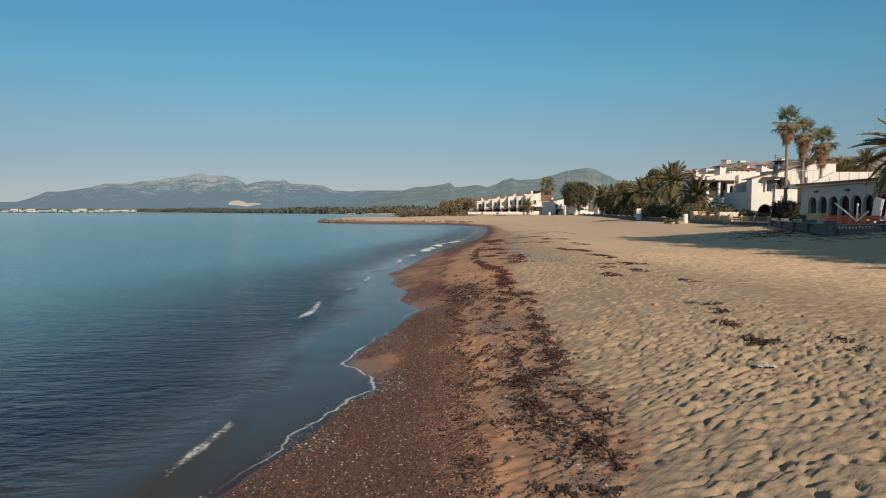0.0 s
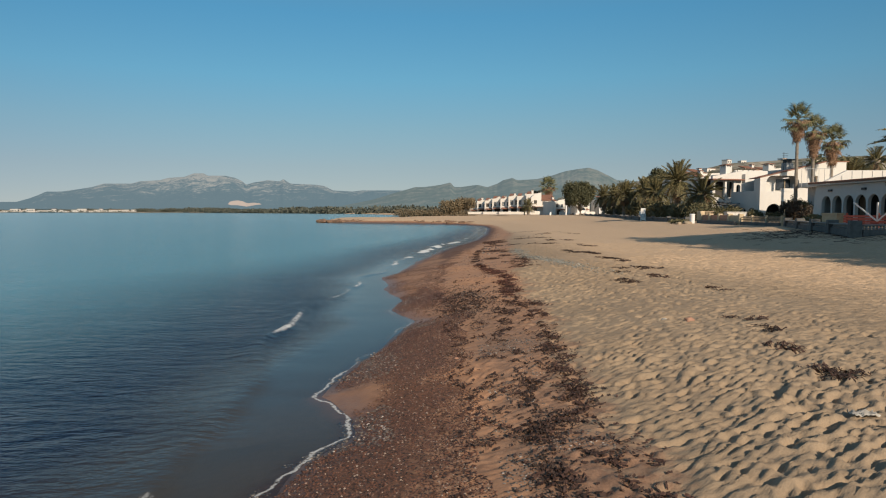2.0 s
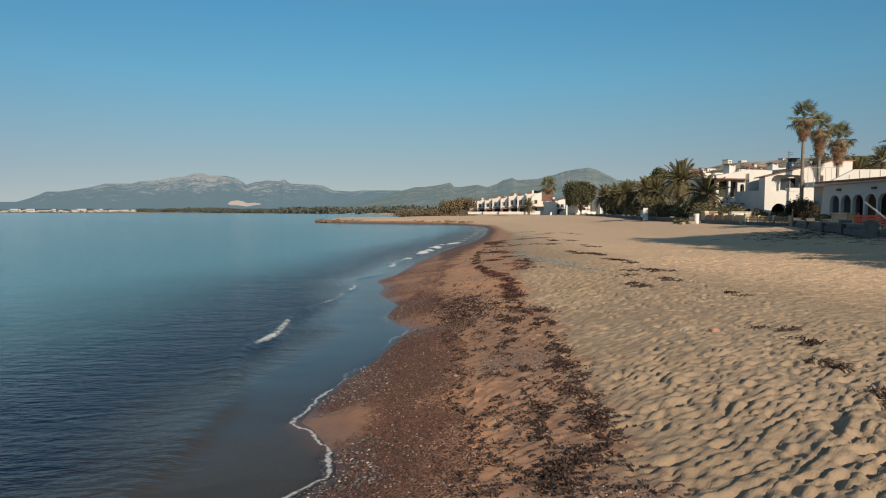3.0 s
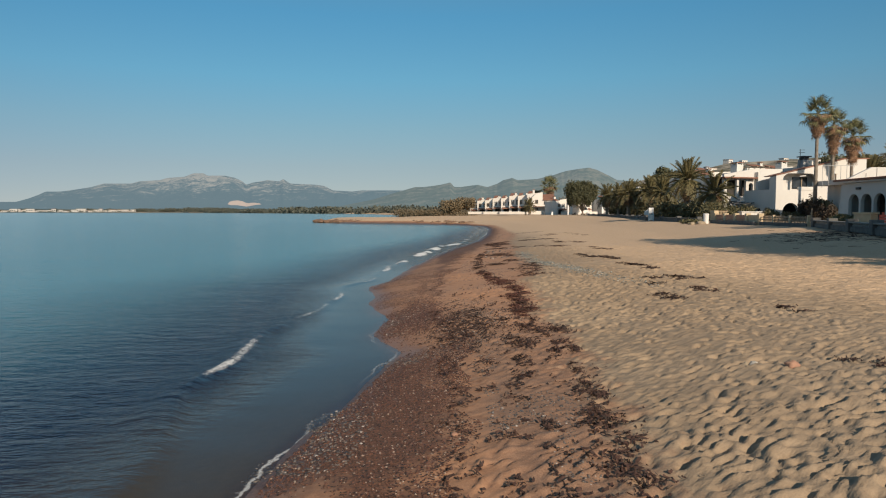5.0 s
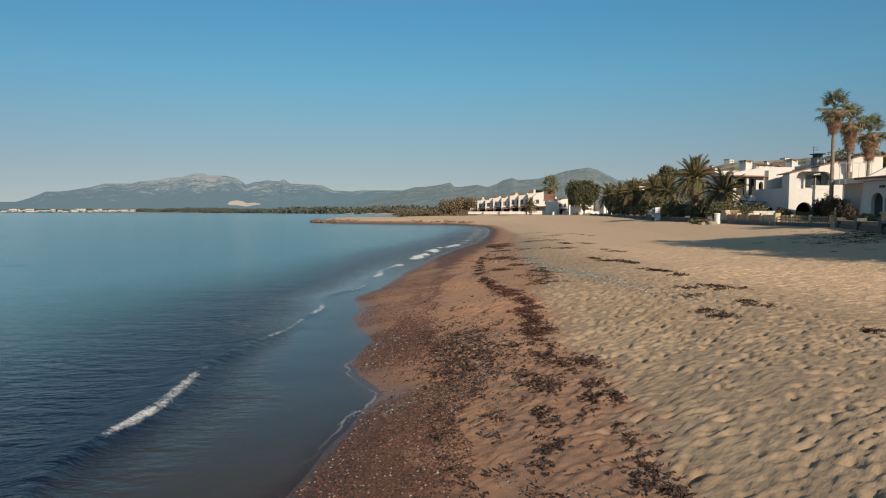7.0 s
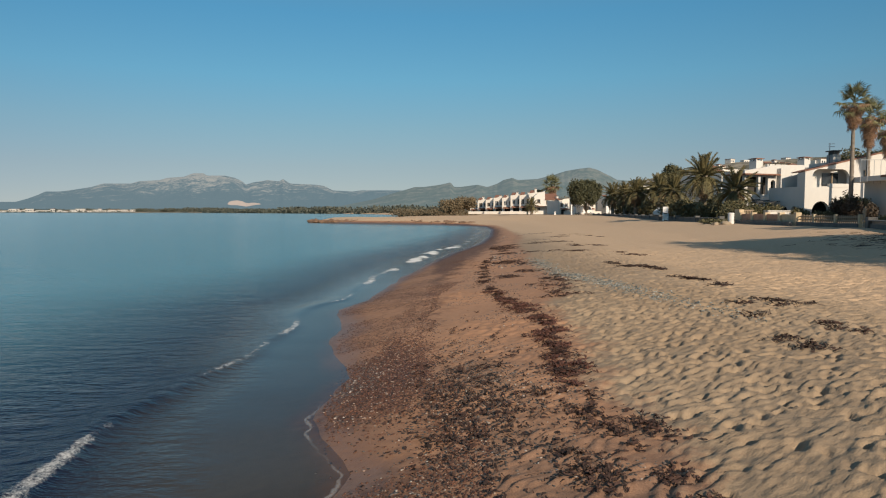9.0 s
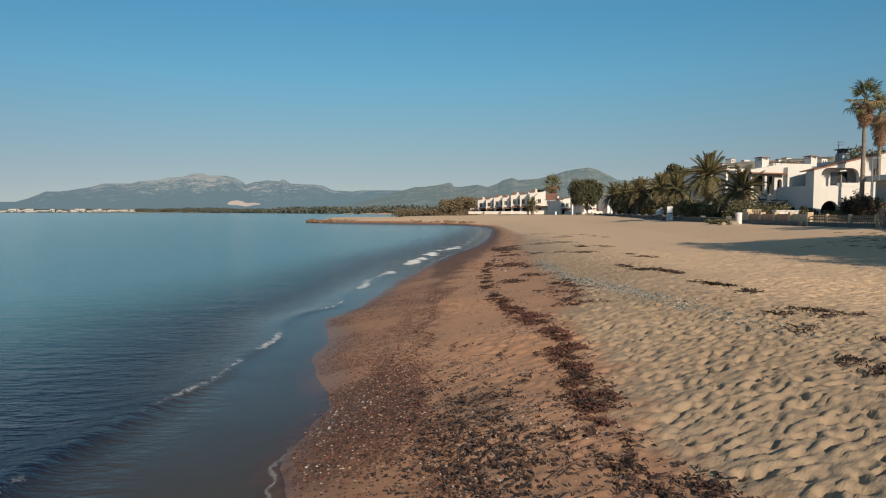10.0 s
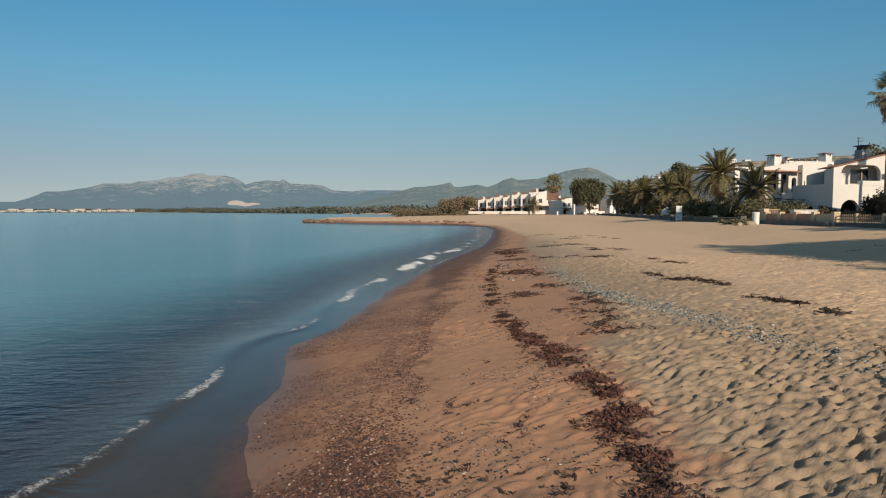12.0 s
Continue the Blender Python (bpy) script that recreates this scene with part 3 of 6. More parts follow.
def hill_material(name, wood, rock, haze_tint, scale, haze_glow, cliffs=0.0, scar=None):
    """Scrub and bare rock; a faint emission stands in for haze over far ranges."""
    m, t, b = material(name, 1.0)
    pos = node(t, "NewGeometry").outputs["Position"]
    big, fine = noise_node(t, scale, 8.0, 0.68), noise_node(t, scale * 6, 6.0, 0.65)
    f = calc(t, "ADD", calc(t, "MULTIPLY", big, 0.6), calc(t, "MULTIPLY", fine, 0.4))
    if cliffs:
        cut = node(t, "SeparateXYZ")
        t.links.new(pos, cut.inputs[0])
        f = calc(t, "ADD", f, calc(t, "MULTIPLY", calc(t, "SUBTRACT", calc(t, "DIVIDE", cut.outputs[2], 260.0), 0.74), cliffs))
    c = ramp(t, f, [(0.43, wood), (0.49, tuple(0.6 * p + 0.4 * q for p, q in zip(wood, rock))), (0.54, rock)])
    if scar:
        # a bare sand pit on the lower slope
        (sx_, sy_), (wx_, wy_), earth = scar
        side = calc(t, "DIVIDE", calc(t, "SUBTRACT", cut.outputs[0], sx_), wx_)
        tall = calc(t, "MULTIPLY_ADD", side, -0.55 * wy_, wy_)
        q = calc(t, "ADD", calc(t, "POWER", calc(t, "ABSOLUTE", side), 2.4),
                 calc(t, "POWER", calc(t, "ABSOLUTE", calc(t, "DIVIDE", calc(t, "SUBTRACT", cut.outputs[1], sy_), tall)), 2.4))
        c = mix(t, smooth(t, calc(t, "ADD", q, calc(t, "MULTIPLY", fine, 0.3)), 1.2, 1.05), c, earth)
    t.links.new(c, b.inputs["Base Color"])
    b.inputs["Emission Color"].default_value = (*haze_tint, 1)
    b.inputs["Emission Strength"].default_value = haze_glow
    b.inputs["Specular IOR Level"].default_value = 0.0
    return m


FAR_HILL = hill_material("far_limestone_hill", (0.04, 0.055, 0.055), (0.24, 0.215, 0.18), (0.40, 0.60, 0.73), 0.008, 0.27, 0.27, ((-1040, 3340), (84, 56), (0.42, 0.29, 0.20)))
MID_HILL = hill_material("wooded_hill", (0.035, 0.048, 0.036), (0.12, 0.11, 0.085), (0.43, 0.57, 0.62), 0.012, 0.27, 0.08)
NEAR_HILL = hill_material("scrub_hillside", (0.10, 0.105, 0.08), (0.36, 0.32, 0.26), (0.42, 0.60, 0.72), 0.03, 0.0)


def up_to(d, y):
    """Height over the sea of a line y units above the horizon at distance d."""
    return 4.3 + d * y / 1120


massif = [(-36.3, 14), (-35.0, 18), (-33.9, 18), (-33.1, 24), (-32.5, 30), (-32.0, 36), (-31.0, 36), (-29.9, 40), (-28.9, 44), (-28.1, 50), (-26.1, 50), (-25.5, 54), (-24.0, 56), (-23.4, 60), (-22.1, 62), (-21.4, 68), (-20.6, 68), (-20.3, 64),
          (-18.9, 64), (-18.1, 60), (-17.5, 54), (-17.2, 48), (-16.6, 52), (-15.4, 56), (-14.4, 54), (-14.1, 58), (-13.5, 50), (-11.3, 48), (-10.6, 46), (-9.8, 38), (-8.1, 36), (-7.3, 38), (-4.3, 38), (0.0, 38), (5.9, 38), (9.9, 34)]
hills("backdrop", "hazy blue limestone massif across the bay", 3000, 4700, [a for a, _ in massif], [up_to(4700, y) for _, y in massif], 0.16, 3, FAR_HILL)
middle = [(-9.3, 10), (-6.3, 22), (-4.3, 34), (-2.5, 44), (-1.7, 44), (-0.2, 48), (0.7, 52), (1.0, 44), (1.6, 44), (3.1, 48), (4.0, 44), (4.9, 50), (5.4, 56), (6.2, 60),
          (6.7, 56), (8.4, 58), (9.7, 64), (10.9, 72), (12.1, 76), (12.9, 78), (13.6, 74), (14.6, 64), (15.3, 56), (17.2, 54), (20.4, 54), (24.7, 58), (39.3, 76)]
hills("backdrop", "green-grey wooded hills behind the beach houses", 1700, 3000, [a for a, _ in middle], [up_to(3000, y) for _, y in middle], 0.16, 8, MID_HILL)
slope = [(15, 42), (18, 58), (21, 68), (24, 84), (27, 88), (29.5, 92), (32, 95), (36, 98), (44, 105)]
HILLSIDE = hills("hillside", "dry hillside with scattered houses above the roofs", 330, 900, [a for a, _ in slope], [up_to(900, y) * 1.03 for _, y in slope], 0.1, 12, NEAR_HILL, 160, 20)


# ---- building helpers ----
def pierced_wall(bm, length, top, thick, openings=(), y=0.0, floor=0.0):
    """A wall along x from 0 to length; top: (x, z) corners of its upper edge. Openings: (x0, x1, low, high, kind), where an arch springs at high."""
    tx, tz = zip(*top)
    cuts = {0.0, length, *[x for x in tx if 0 < x < length]}
    for a, c, lo, hi, kind in openings:
        n = 14 if kind != "rect" else 1
        cuts |= {a + (c - a) * (0.5 - 0.5 * math.cos(math.pi * k / n)) for k in range(n + 1)}
    cuts = sorted(cuts)

    def gap(o, x):
        a, c, lo, hi, kind = o
        half = (c - a) / 2
        d = min(1.0, abs(x - (a + half)) / half)
        if kind == "arch":
            return lo, hi + half * math.sqrt(max(0.0, 1 - d * d))
        if kind == "round":
            e = max(0.0, (d - 0.6) / 0.4)
            return lo, hi - 0.7 * (1 - math.sqrt(max(0.0, 1 - e * e)))
        return lo, hi

    for p, q in zip(cuts, cuts[1:]):
        if q - p < 1e-5:
            continue
        mid = (p + q) / 2
        runs = [((floor, floor), (float(np.interp(p, tx, tz)), float(np.interp(q, tx, tz))))]
        for o in openings:
            if o[0] < mid < o[1]:
                (l0, h0), (l1, h1) = gap(o, p), gap(o, q)
                nxt = []
                for (a0, a1), (b0, b1) in runs:
                    if min(h0, h1) <= min(a0, a1) or max(l0, l1) >= max(b0, b1):
                        nxt.append(((a0, a1), (b0, b1)))
                        continue
                    if l0 > a0 + 1e-4:
                        nxt.append(((a0, a1), (l0, l1)))
                    nxt.append(((h0, h1), (b0, b1)))
                runs = nxt
        for (a0, a1), (b0, b1) in runs:
            v = [bm.verts.new(c) for c in ((p, y, a0), (q, y, a1), (q, y + thick, a1), (p, y + thick, a0), (p, y, b0), (q, y, b1), (q, y + thick, b1), (p, y + thick, b0))]
            for f in ((0, 1, 5, 4), (2, 3, 7, 6), (4, 5, 6, 7), (3, 2, 1, 0), (1, 2, 6, 5), (0, 4, 7, 3)):
                bm.faces.new([v[k] for k in f])


def tile_roof(name, parent, x0, x1, y0, y1, z0, z1, mat, label=""):
    """A pitched slab from the eave at y0 to the ridge at y1 with rows of round tiles."""
    bm = bmesh.new()
    n = max(3, int((x1 - x0) / 0.28))
    for k in range(n * 4):
        a, c = x0 + (x1 - x0) * k / (n * 4), x0 + (x1 - x0) * (k + 1) / (n * 4)
        ha, hc = 0.05 * math.sin(math.pi * (k % 4) / 4), 0.05 * math.sin(math.pi * (k % 4 + 1) / 4)
        lo = [(a, y0, z0 - 0.1), (c, y0, z0 - 0.1), (c, y1, z1 - 0.1), (a, y1, z1 - 0.1)]
        hi = [(a, y0, z0 + ha), (c, y0, z0 + hc), (c, y1, z1 + hc), (a, y1, z1 + ha)]
        v = [bm.verts.new(p) for p in lo + hi]
        for f in ((4, 5, 6, 7), (3, 2, 1, 0), (0, 1, 5, 4), (2, 3, 7, 6)):
            bm.faces.new([v[i] for i in f])
    bmesh.ops.remove_doubles(bm, verts=bm.verts, dist=0.001)
    return part(name, bm, mat, parent, label)


def chimney(parent, x, y, z, w, h, mat=None, cap=None):
    bm = bmesh.new()
    box(bm, x - w / 2, y - w / 2, z, x + w / 2, y + w / 2, z + h - 0.35, 0.02)
    c = part("chimney", bm, mat or WHITE, parent)
    bm = bmesh.new()
    for sx, sy in ((-1, -1), (1, -1), (-1, 1), (1, 1)):
        box(bm, x + sx * w * 0.4 - 0.07, y + sy * w * 0.4 - 0.07, z + h - 0.35, x + sx * w * 0.4 + 0.07, y + sy * w * 0.4 + 0.07, z + h - 0.12)
    box(bm, x - w * 0.3, y - w * 0.3, z + h - 0.35, x + w * 0.3, y + w * 0.3, z + h - 0.2)
    part("cowl", bm, mat or WHITE, c)
    bm = bmesh.new()
    box(bm, x - w * 0.62, y - w * 0.62, z + h - 0.12, x + w * 0.62, y + w * 0.62, z + h - 0.05, 0.02)
    box(bm, x - w * 0.4, y - w * 0.4, z + h - 0.05, x + w * 0.4, y + w * 0.4, z + h, 0.02)
    part("cap", bm, cap or ROOF, c, "clay tile cap")
    return c


def window(parent, x0, x1, z0, z1, y, shutter=None):
    """A framed pane set into a wall that faces -y."""
    bm = bmesh.new()
    f = 0.06
    for a in ((x0, z0, x1, z0 + f), (x0, z1 - f, x1, z1), (x0, z0 + f, x0 + f, z1 - f), (x1 - f, z0 + f, x1, z1 - f), ((x0 + x1) / 2 - f / 2, z0 + f, (x0 + x1) / 2 + f / 2, z1 - f)):
        box(bm, a[0], y - 0.03, a[1], a[2], y + 0.05, a[3])
    w = part("window", bm, shutter or TIMBER, parent)
    part("pane", boxed(x0 + f, y, z0 + f, x1 - f, y + 0.02, z1 - f), GLASS, w)
    part("sill", boxed(x0 - 0.08, y - 0.1, z0 - 0.06, x1 + 0.08, y + 0.04, z0 - 0.004), WHITE, w)
    return w


def back_box(parent, x0, x1, y0, y1, z0, z1, mat=None, name="wall"):
    return part(name, boxed(x0, y0, z0, x1, y1, z1, bevel=0.03), mat or WHITE, parent)


# ---- arcaded house by the beach wall ----
arcade = thing("arcade_house", pose(27.55, 48.5, 1.3, 0, 0, -90), "white beach house with a shaded six-arch arcade", "house")
bm = bmesh.new()
pierced_wall(bm, 11.6, [(0, 2.9), (11.6, 2.9)], 0.22, [(0.65 + 1.25 * k, 1.72 + 1.25 * k, 0.0, 1.62, "arch") for k in range(8)])
part("arcade_wall", bm, WHITE, arcade)
part("buttress", prism([(-0.55, 0.0), (0.0, 0.0), (0.0, 2.85), (-0.12, 2.85)], 0.5), WHITE, arcade)
# shade behind the arches put into colour: near-black back, grey ends, dark floor
bm = bmesh.new()
pierced_wall(bm, 11.6, [(0, 2.9), (11.6, 2.9)], 0.3, [(1.0, 2.0, 0.0, 2.1, "rect"), (3.4, 5.4, 0.0, 2.1, "rect"), (6.2, 7.4, 0.7, 2.1, "rect")], y=2.4)
part("back_wall", bm, INTERIOR_SHADE, arcade)
part("end_wall", boxed(0.0, 0.23, 0.0, 0.3, 2.39, 2.71), GREY_WALL, arcade)
part("glass_door", boxed(3.45, 2.5, 0.02, 5.35, 2.55, 2.08), GLASS, arcade)
part("end_wall", boxed(11.3, 0.23, 0.0, 11.6, 2.39, 2.71), GREY_WALL, arcade)
part("door", boxed(1.05, 2.5, 0.02, 1.95, 2.56, 2.08), TIMBER, arcade)
back_box(arcade, 0, 11.6, 2.75, 8.5, 0, 2.9)
part("porch_ceiling", boxed(0.0, 0.36, 2.72, 11.6, 2.39, 2.88), WHITE, arcade)
part("terrace", boxed(-0.6, -1.2, -0.4, 12.2, 2.38, -0.004), STONE_WALL, arcade)
part("eave_board", boxed(-0.4, -0.3, 2.92, 12.0, 0.9, 3.02), WHITE, arcade)
tile_roof("roof", arcade, -0.5, 12.0, -0.4, 2.2, 3.13, 3.3, ROOF, "brown clay tile eave")
for k in range(3):
    part("wall_lamp", boxed(1.5 + 3.6 * k, -0.12, 2.45, 1.9 + 3.6 * k, -0.004, 2.6, bevel=0.02), BLACK_METAL, arcade)
# upper part at the back, with a raking white parapet in ribs and a railing
bm = prism([(0, 3.3), (5.2, 3.3), (5.2, 4.5), (1.8, 4.5), (0.0, 3.6)], 0.3)
upper = thing("roof_wing", pose(32.2, 55.2, 1.3, 0, 0, 0), "sunlit white raking parapet wing with a tiled edge", "house")
part("parapet", bm, WHITE, upper)
back_box(upper, 1.4, 5.2, 0.31, 5.0, 0.0, 3.58)
part("soffit", boxed(0.0, 0.31, 3.2, 1.38, 5.0, 3.58), WHITE, upper)
for k in range(6):
    part("rib", boxed(0.5 + 0.85 * k, -0.05, 3.32, 0.56 + 0.85 * k, -0.003, 3.6 + min(0.85, 0.45 * k)), WHITE, upper)
tile_roof("lower_roof", upper, -0.4, 5.6, -0.9, -0.06, 3.1, 3.28, ROOF)
for k in range(6):
    part("railing_post", boxed(-0.9 + 0.5 * k, 2.0, 3.0, -0.875 + 0.5 * k, 2.025, 4.75), GREY_WALL, upper)
part("rail", boxed(-0.9, 2.0, 4.75, 1.7, 2.03, 4.79), GREY_WALL, upper)

# ---- house with the loggia ----
log = thing("loggia_house", pose(31.3, 64.4, 1.4, 0, 0, 11), "sunlit white house with an upper loggia and tiled verge", "house")
bm = bmesh.new()
pierced_wall(bm, 9.8, [(0, 4.25), (7.4, 5.9), (9.8, 5.95)], 0.3,
             [(0.7, 4.4, 2.95, 4.5, "round"), (0.75, 2.5, 0.0, 0.85, "arch"), (5.8, 6.5, 3.4, 4.5, "rect")])
part("front_wall", bm, WHITE, log)
part("parapet", boxed(2.4, -0.03, 2.9, 4.4, 0.2, 3.25, bevel=0.02), WHITE, log)
part("loggia_floor", boxed(0.31, 0.31, 2.8, 5.4, 1.3, 2.94), WHITE, log)
part("loggia_back", prism([(0.31, 2.95), (5.4, 2.95), (5.4, 5.2), (0.31, 4.15)], 0.2, Matrix.Translation((0, 1.1, 0))), WHITE, log)
part("loggia_side", boxed(5.1, 0.31, 2.95, 5.35, 1.09, 4.89), WHITE, log)
part("glass_door", boxed(2.6, 1.02, 3.1, 4.2, 1.09, 4.2), GLASS, log)
part("door_frame", boxed(3.5, 0.96, 2.95, 3.6, 1.01, 4.3), TIMBER, log)
part("brace", boxed(3.2, 0.3, 3.9, 3.9, 0.36, 3.97, m=Matrix.Rotation(radians(-6), 4, "Y")), WHITE_PAINT, log)
window(log, 5.83, 6.47, 3.43, 4.47, 0.14)
bm = bmesh.new()
pierced_wall(bm, 4.1, [(0, 4.2), (0.5, 4.2), (0.51, 3.0), (4.1, 3.0)], 0.3, [(0.5, 1.3, 0.0, 0.9, "arch"), (1.7, 2.5, 0.0, 0.9, "arch"), (2.9, 3.7, 0.0, 0.9, "arch")])
bmesh.ops.transform(bm, matrix=Matrix.Translation((0.3, 0.31, 0)) @ Matrix.Rotation(radians(90), 4, "Z"), verts=bm.verts)
bmesh.ops.remove_doubles(bm, verts=bm.verts, dist=0.002)
part("side_wall", bm, WHITE, log)
part("arcade_back", boxed(0.6, 0.4, 0.0, 0.75, 4.3, 1.6), INTERIOR_SHADE, log)
for k in range(3):
    part("awning", boxed(-1.3, 2.6 + 1.3 * k, 1.75 + 0.1 * k, -0.02, 3.8 + 1.3 * k, 1.83 + 0.1 * k, m=Matrix.Rotation(radians(-8), 4, "Y")), BLACK_METAL, log, "dark canvas awning")
part("porch_back", boxed(0.8, 1.6, 0.0, 4.4, 1.8, 2.7), INTERIOR_SHADE, log)
back_box(log, 5.5, 9.8, 2.3, 6.0, 0.0, 5.4)
part("terrace_block", boxed(0.8, 2.4, 0.0, 5.4, 4.4, 3.0), WHITE, log)
part("roof_slab", prism([(0.0, 4.2), (5.4, 5.4), (5.4, 5.48), (0.0, 4.28)], 1.3, Matrix.Translation((0, 0.38, 0))), ROOF, log)
bm = bmesh.new()
pierced_wall(bm, 4.6, [(0, 3.8), (1.0, 4.1), (4.6, 4.6)], 0.22, y=2.6, floor=3.01)
part("terrace_wall", bm, WHITE, log)
part("roof", prism([(-0.08, 4.26), (7.4, 5.91), (10.1, 5.96), (10.1, 6.06), (7.4, 6.02), (-0.08, 4.34)], 0.42, Matrix.Translation((0, -0.05, 0))), ROOF, log, "dark clay tile verge")
stack = part("stove_chimney", prism([(-0.5, 4.4), (0.5, 4.4), (0.38, 6.0), (-0.38, 6.0)], 0.76, Matrix.Translation((5.2, 2.3, 0))), GREY_WALL, log, "grey tapered chimney stack")
part("cowl", boxed(4.9, 2.36, 6.0, 5.5, 3.0, 6.28, bevel=0.04), BLACK_METAL, stack, "black metal cowl")
part("cap", boxed(4.72, 2.2, 6.28, 5.68, 3.16, 6.38, bevel=0.03), BLACK_METAL, stack)
bm = bmesh.new()
tube(bm, [(4.6, 2.5, 4.6), (4.6, 2.5, 7.05)], [0.03, 0.025], 6)
for z in (6.7, 6.95):
    tube(bm, [(4.45, 2.5, z), (5.1, 2.5, z + 0.03)], [0.02, 0.02], 5)
part("antenna", bm, BLACK_METAL, log)

# ---- terraced house behind, with the tall chimneys ----
ter = thing("terrace_house", pose(30.9, 74.5, 1.4, 0, 0, 20), "white stepped terrace house with two capped chimneys", "house")
bm = bmesh.new()
pierced_wall(bm, 12.0, [(0, 5.0), (4.5, 5.7), (12, 5.8)], 0.3, [(0.4, 3.1, 2.6, 4.4, "rect"), (3.5, 4.1, 2.7, 3.8, "arch"), (4.75, 5.25, 2.7, 3.6, "arch"), (5.4, 6.8, 3.0, 4.2, "rect"), (7.3, 7.9, 2.8, 3.6, "arch")])
part("front_wall", bm, WHITE, ter)
part("porch_back", boxed(0.31, 1.6, 2.4, 3.6, 1.8, 4.6), INTERIOR_SHADE, ter)
part("porch_floor", boxed(0.2, 0.31, 2.4, 3.4, 1.58, 2.55), WHITE, ter)
part("hall_back", boxed(3.45, 0.9, 2.4, 5.3, 1.0, 4.5), INTERIOR_SHADE, ter)
part("porch_roof", boxed(-0.5, -0.6, 4.55, 4.2, 2.2, 4.7, bevel=0.03), ROOF, ter)
part("pillar", boxed(1.55, -0.25, 2.55, 1.85, 0.05, 4.54, bevel=0.02), WHITE, ter)
window(ter, 5.5, 6.7, 3.05, 4.15, 0.12)
back_box(ter, 0.0, 5.4, 1.9, 3.0, 0.0, 5.0)
back_box(ter, 5.5, 12.0, 1.9, 6.3, 0.0, 5.55)
part("partition", boxed(4.3, -0.5, 2.0, 4.55, -0.01, 5.3, bevel=0.03), WHITE, ter)
part("partition", boxed(8.2, -0.5, 2.0, 8.45, -0.01, 5.5, bevel=0.03), WHITE, ter)
chimney(ter, 7.3, 5.6, 5.5, 1.0, 1.4)
chimney(ter, 11.4, 2.9, 5.5, 0.9, 1.45)
for k in range(3):
    part("roof_beam", boxed(7.8 + 0.9 * k, 3.0, 6.15, 7.95 + 0.9 * k, 5.6, 6.27), TIMBER, ter)
part("roof_wall", boxed(7.6, 4.3, 5.5, 10.4, 4.6, 6.15), WHITE, ter)


def white_block(x, y, z, turn, w, d, h, seed, label, group="white houses"):
    """A small whitewashed holiday house: stepped parapet, windows, awning, chimney."""
    r = random.Random(seed)
    ob = thing("holiday_house", pose(x, y, z, 0, 0, turn), label, "house", group)
    s = r.uniform(0.2, 1.0)
    bm = bmesh.new()
    wins = [(w * 0.14, w * 0.40, h * 0.52, h * 0.80, "rect"), (w * 0.58, w * 0.86, h * 0.52, h * 0.80, "rect"), (w * 0.2, w * 0.75, 0.0, h * 0.34, "rect")]
    pierced_wall(bm, w, [(0, h), (w * 0.35, h + 0.1), (w * 0.36, h + s * 0.5), (w, h + s)], 0.25, wins)
    part("front_wall", bm, WHITE_FAR, ob)
    for a, c, lo, hi, _ in wins[:2]:
        window(ob, a + 0.03, c - 0.03, lo + 0.03, hi - 0.03, 0.12, r.choice([TIMBER, WHITE_PAINT]))
    part("porch_door", boxed(w * 0.2, 0.9, 0.0, w * 0.75, 1.0, h * 0.34), INTERIOR_SHADE, ob)
    back_box(ob, 0.0, w, 1.1, d, 0.0, h - 0.1, WHITE_FAR)
    part("side_wall", boxed(0.0, 0.26, 0.0, 0.22, 1.09, h - 0.1), WHITE_FAR, ob)
    part("side_wall", boxed(w - 0.22, 0.26, 0.0, w, 1.09, h - 0.1), WHITE_FAR, ob)
    part("floor_slab", boxed(0.23, 0.26, h * 0.36, w - 0.23, 1.09, h * 0.42), WHITE_FAR, ob)
    part("flat_roof", boxed(0.23, 0.26, h - 0.3, w - 0.23, 1.09, h - 0.11), WHITE_FAR, ob)
    tile_roof("roof", ob, w * 0.02, w * 0.36, 0.3, 3.4, h + 0.05, h + 1.0, ROOF)
    tile_roof("awning", ob, w * 0.12, w * 0.84, -1.3, -0.02, h * 0.36, h * 0.44, ROOF)
    part("terrace_wall", boxed(-0.1, -2.6, 0.0, w + 0.1, -2.4, 0.9, bevel=0.03), WHITE_FAR, ob)
    chimney(ob, w * r.uniform(0.2, 0.8), d * 0.4, h - 0.1, 0.6, r.uniform(1.0, 1.6), WHITE_FAR)
    return ob


for k in range(8):
    white_block(9.6 + 2.4 * k, 228 - 3.6 * k + (0.0, 0.7, -0.5, 0.6, -0.4, 0.5, 0.6, 0.0)[k], 1.5, -14, 3.8, 7, (3.9, 4.6, 4.7, 5.3, 5.2, 5.9, 5.9, 6.4)[k], 60 + k, "cream-white terraced beach house in a sunlit row", "row of white beach houses")
gable = thing("gable_house", pose(27.6, 200, 1.5, 0, 0, 2), "cream gabled house with a red tile roof", "house")
part("wall", prism([(0, 0), (7.0, 0), (7.0, 4.4), (3.2, 4.4), (3.2, 6.9), (1.0, 6.2), (0, 5.4)], 8.0), WHITE_FAR, gable)
tile_roof("roof", gable, 3.25, 7.4, -0.4, 4.2, 4.45, 6.3, ROOF)
for x, z in ((3.6, 3.0), (5.4, 3.0), (0.9, 3.4), (3.8, 0.8), (5.5, 0.8), (0.9, 0.9)):
    window(gable, x, x + 0.9, z, z + 1.1, -0.06)
part("porch_roof", boxed(0.2, -1.6, 2.35, 6.8, -0.02, 2.5, bevel=0.03), ROOF, gable)
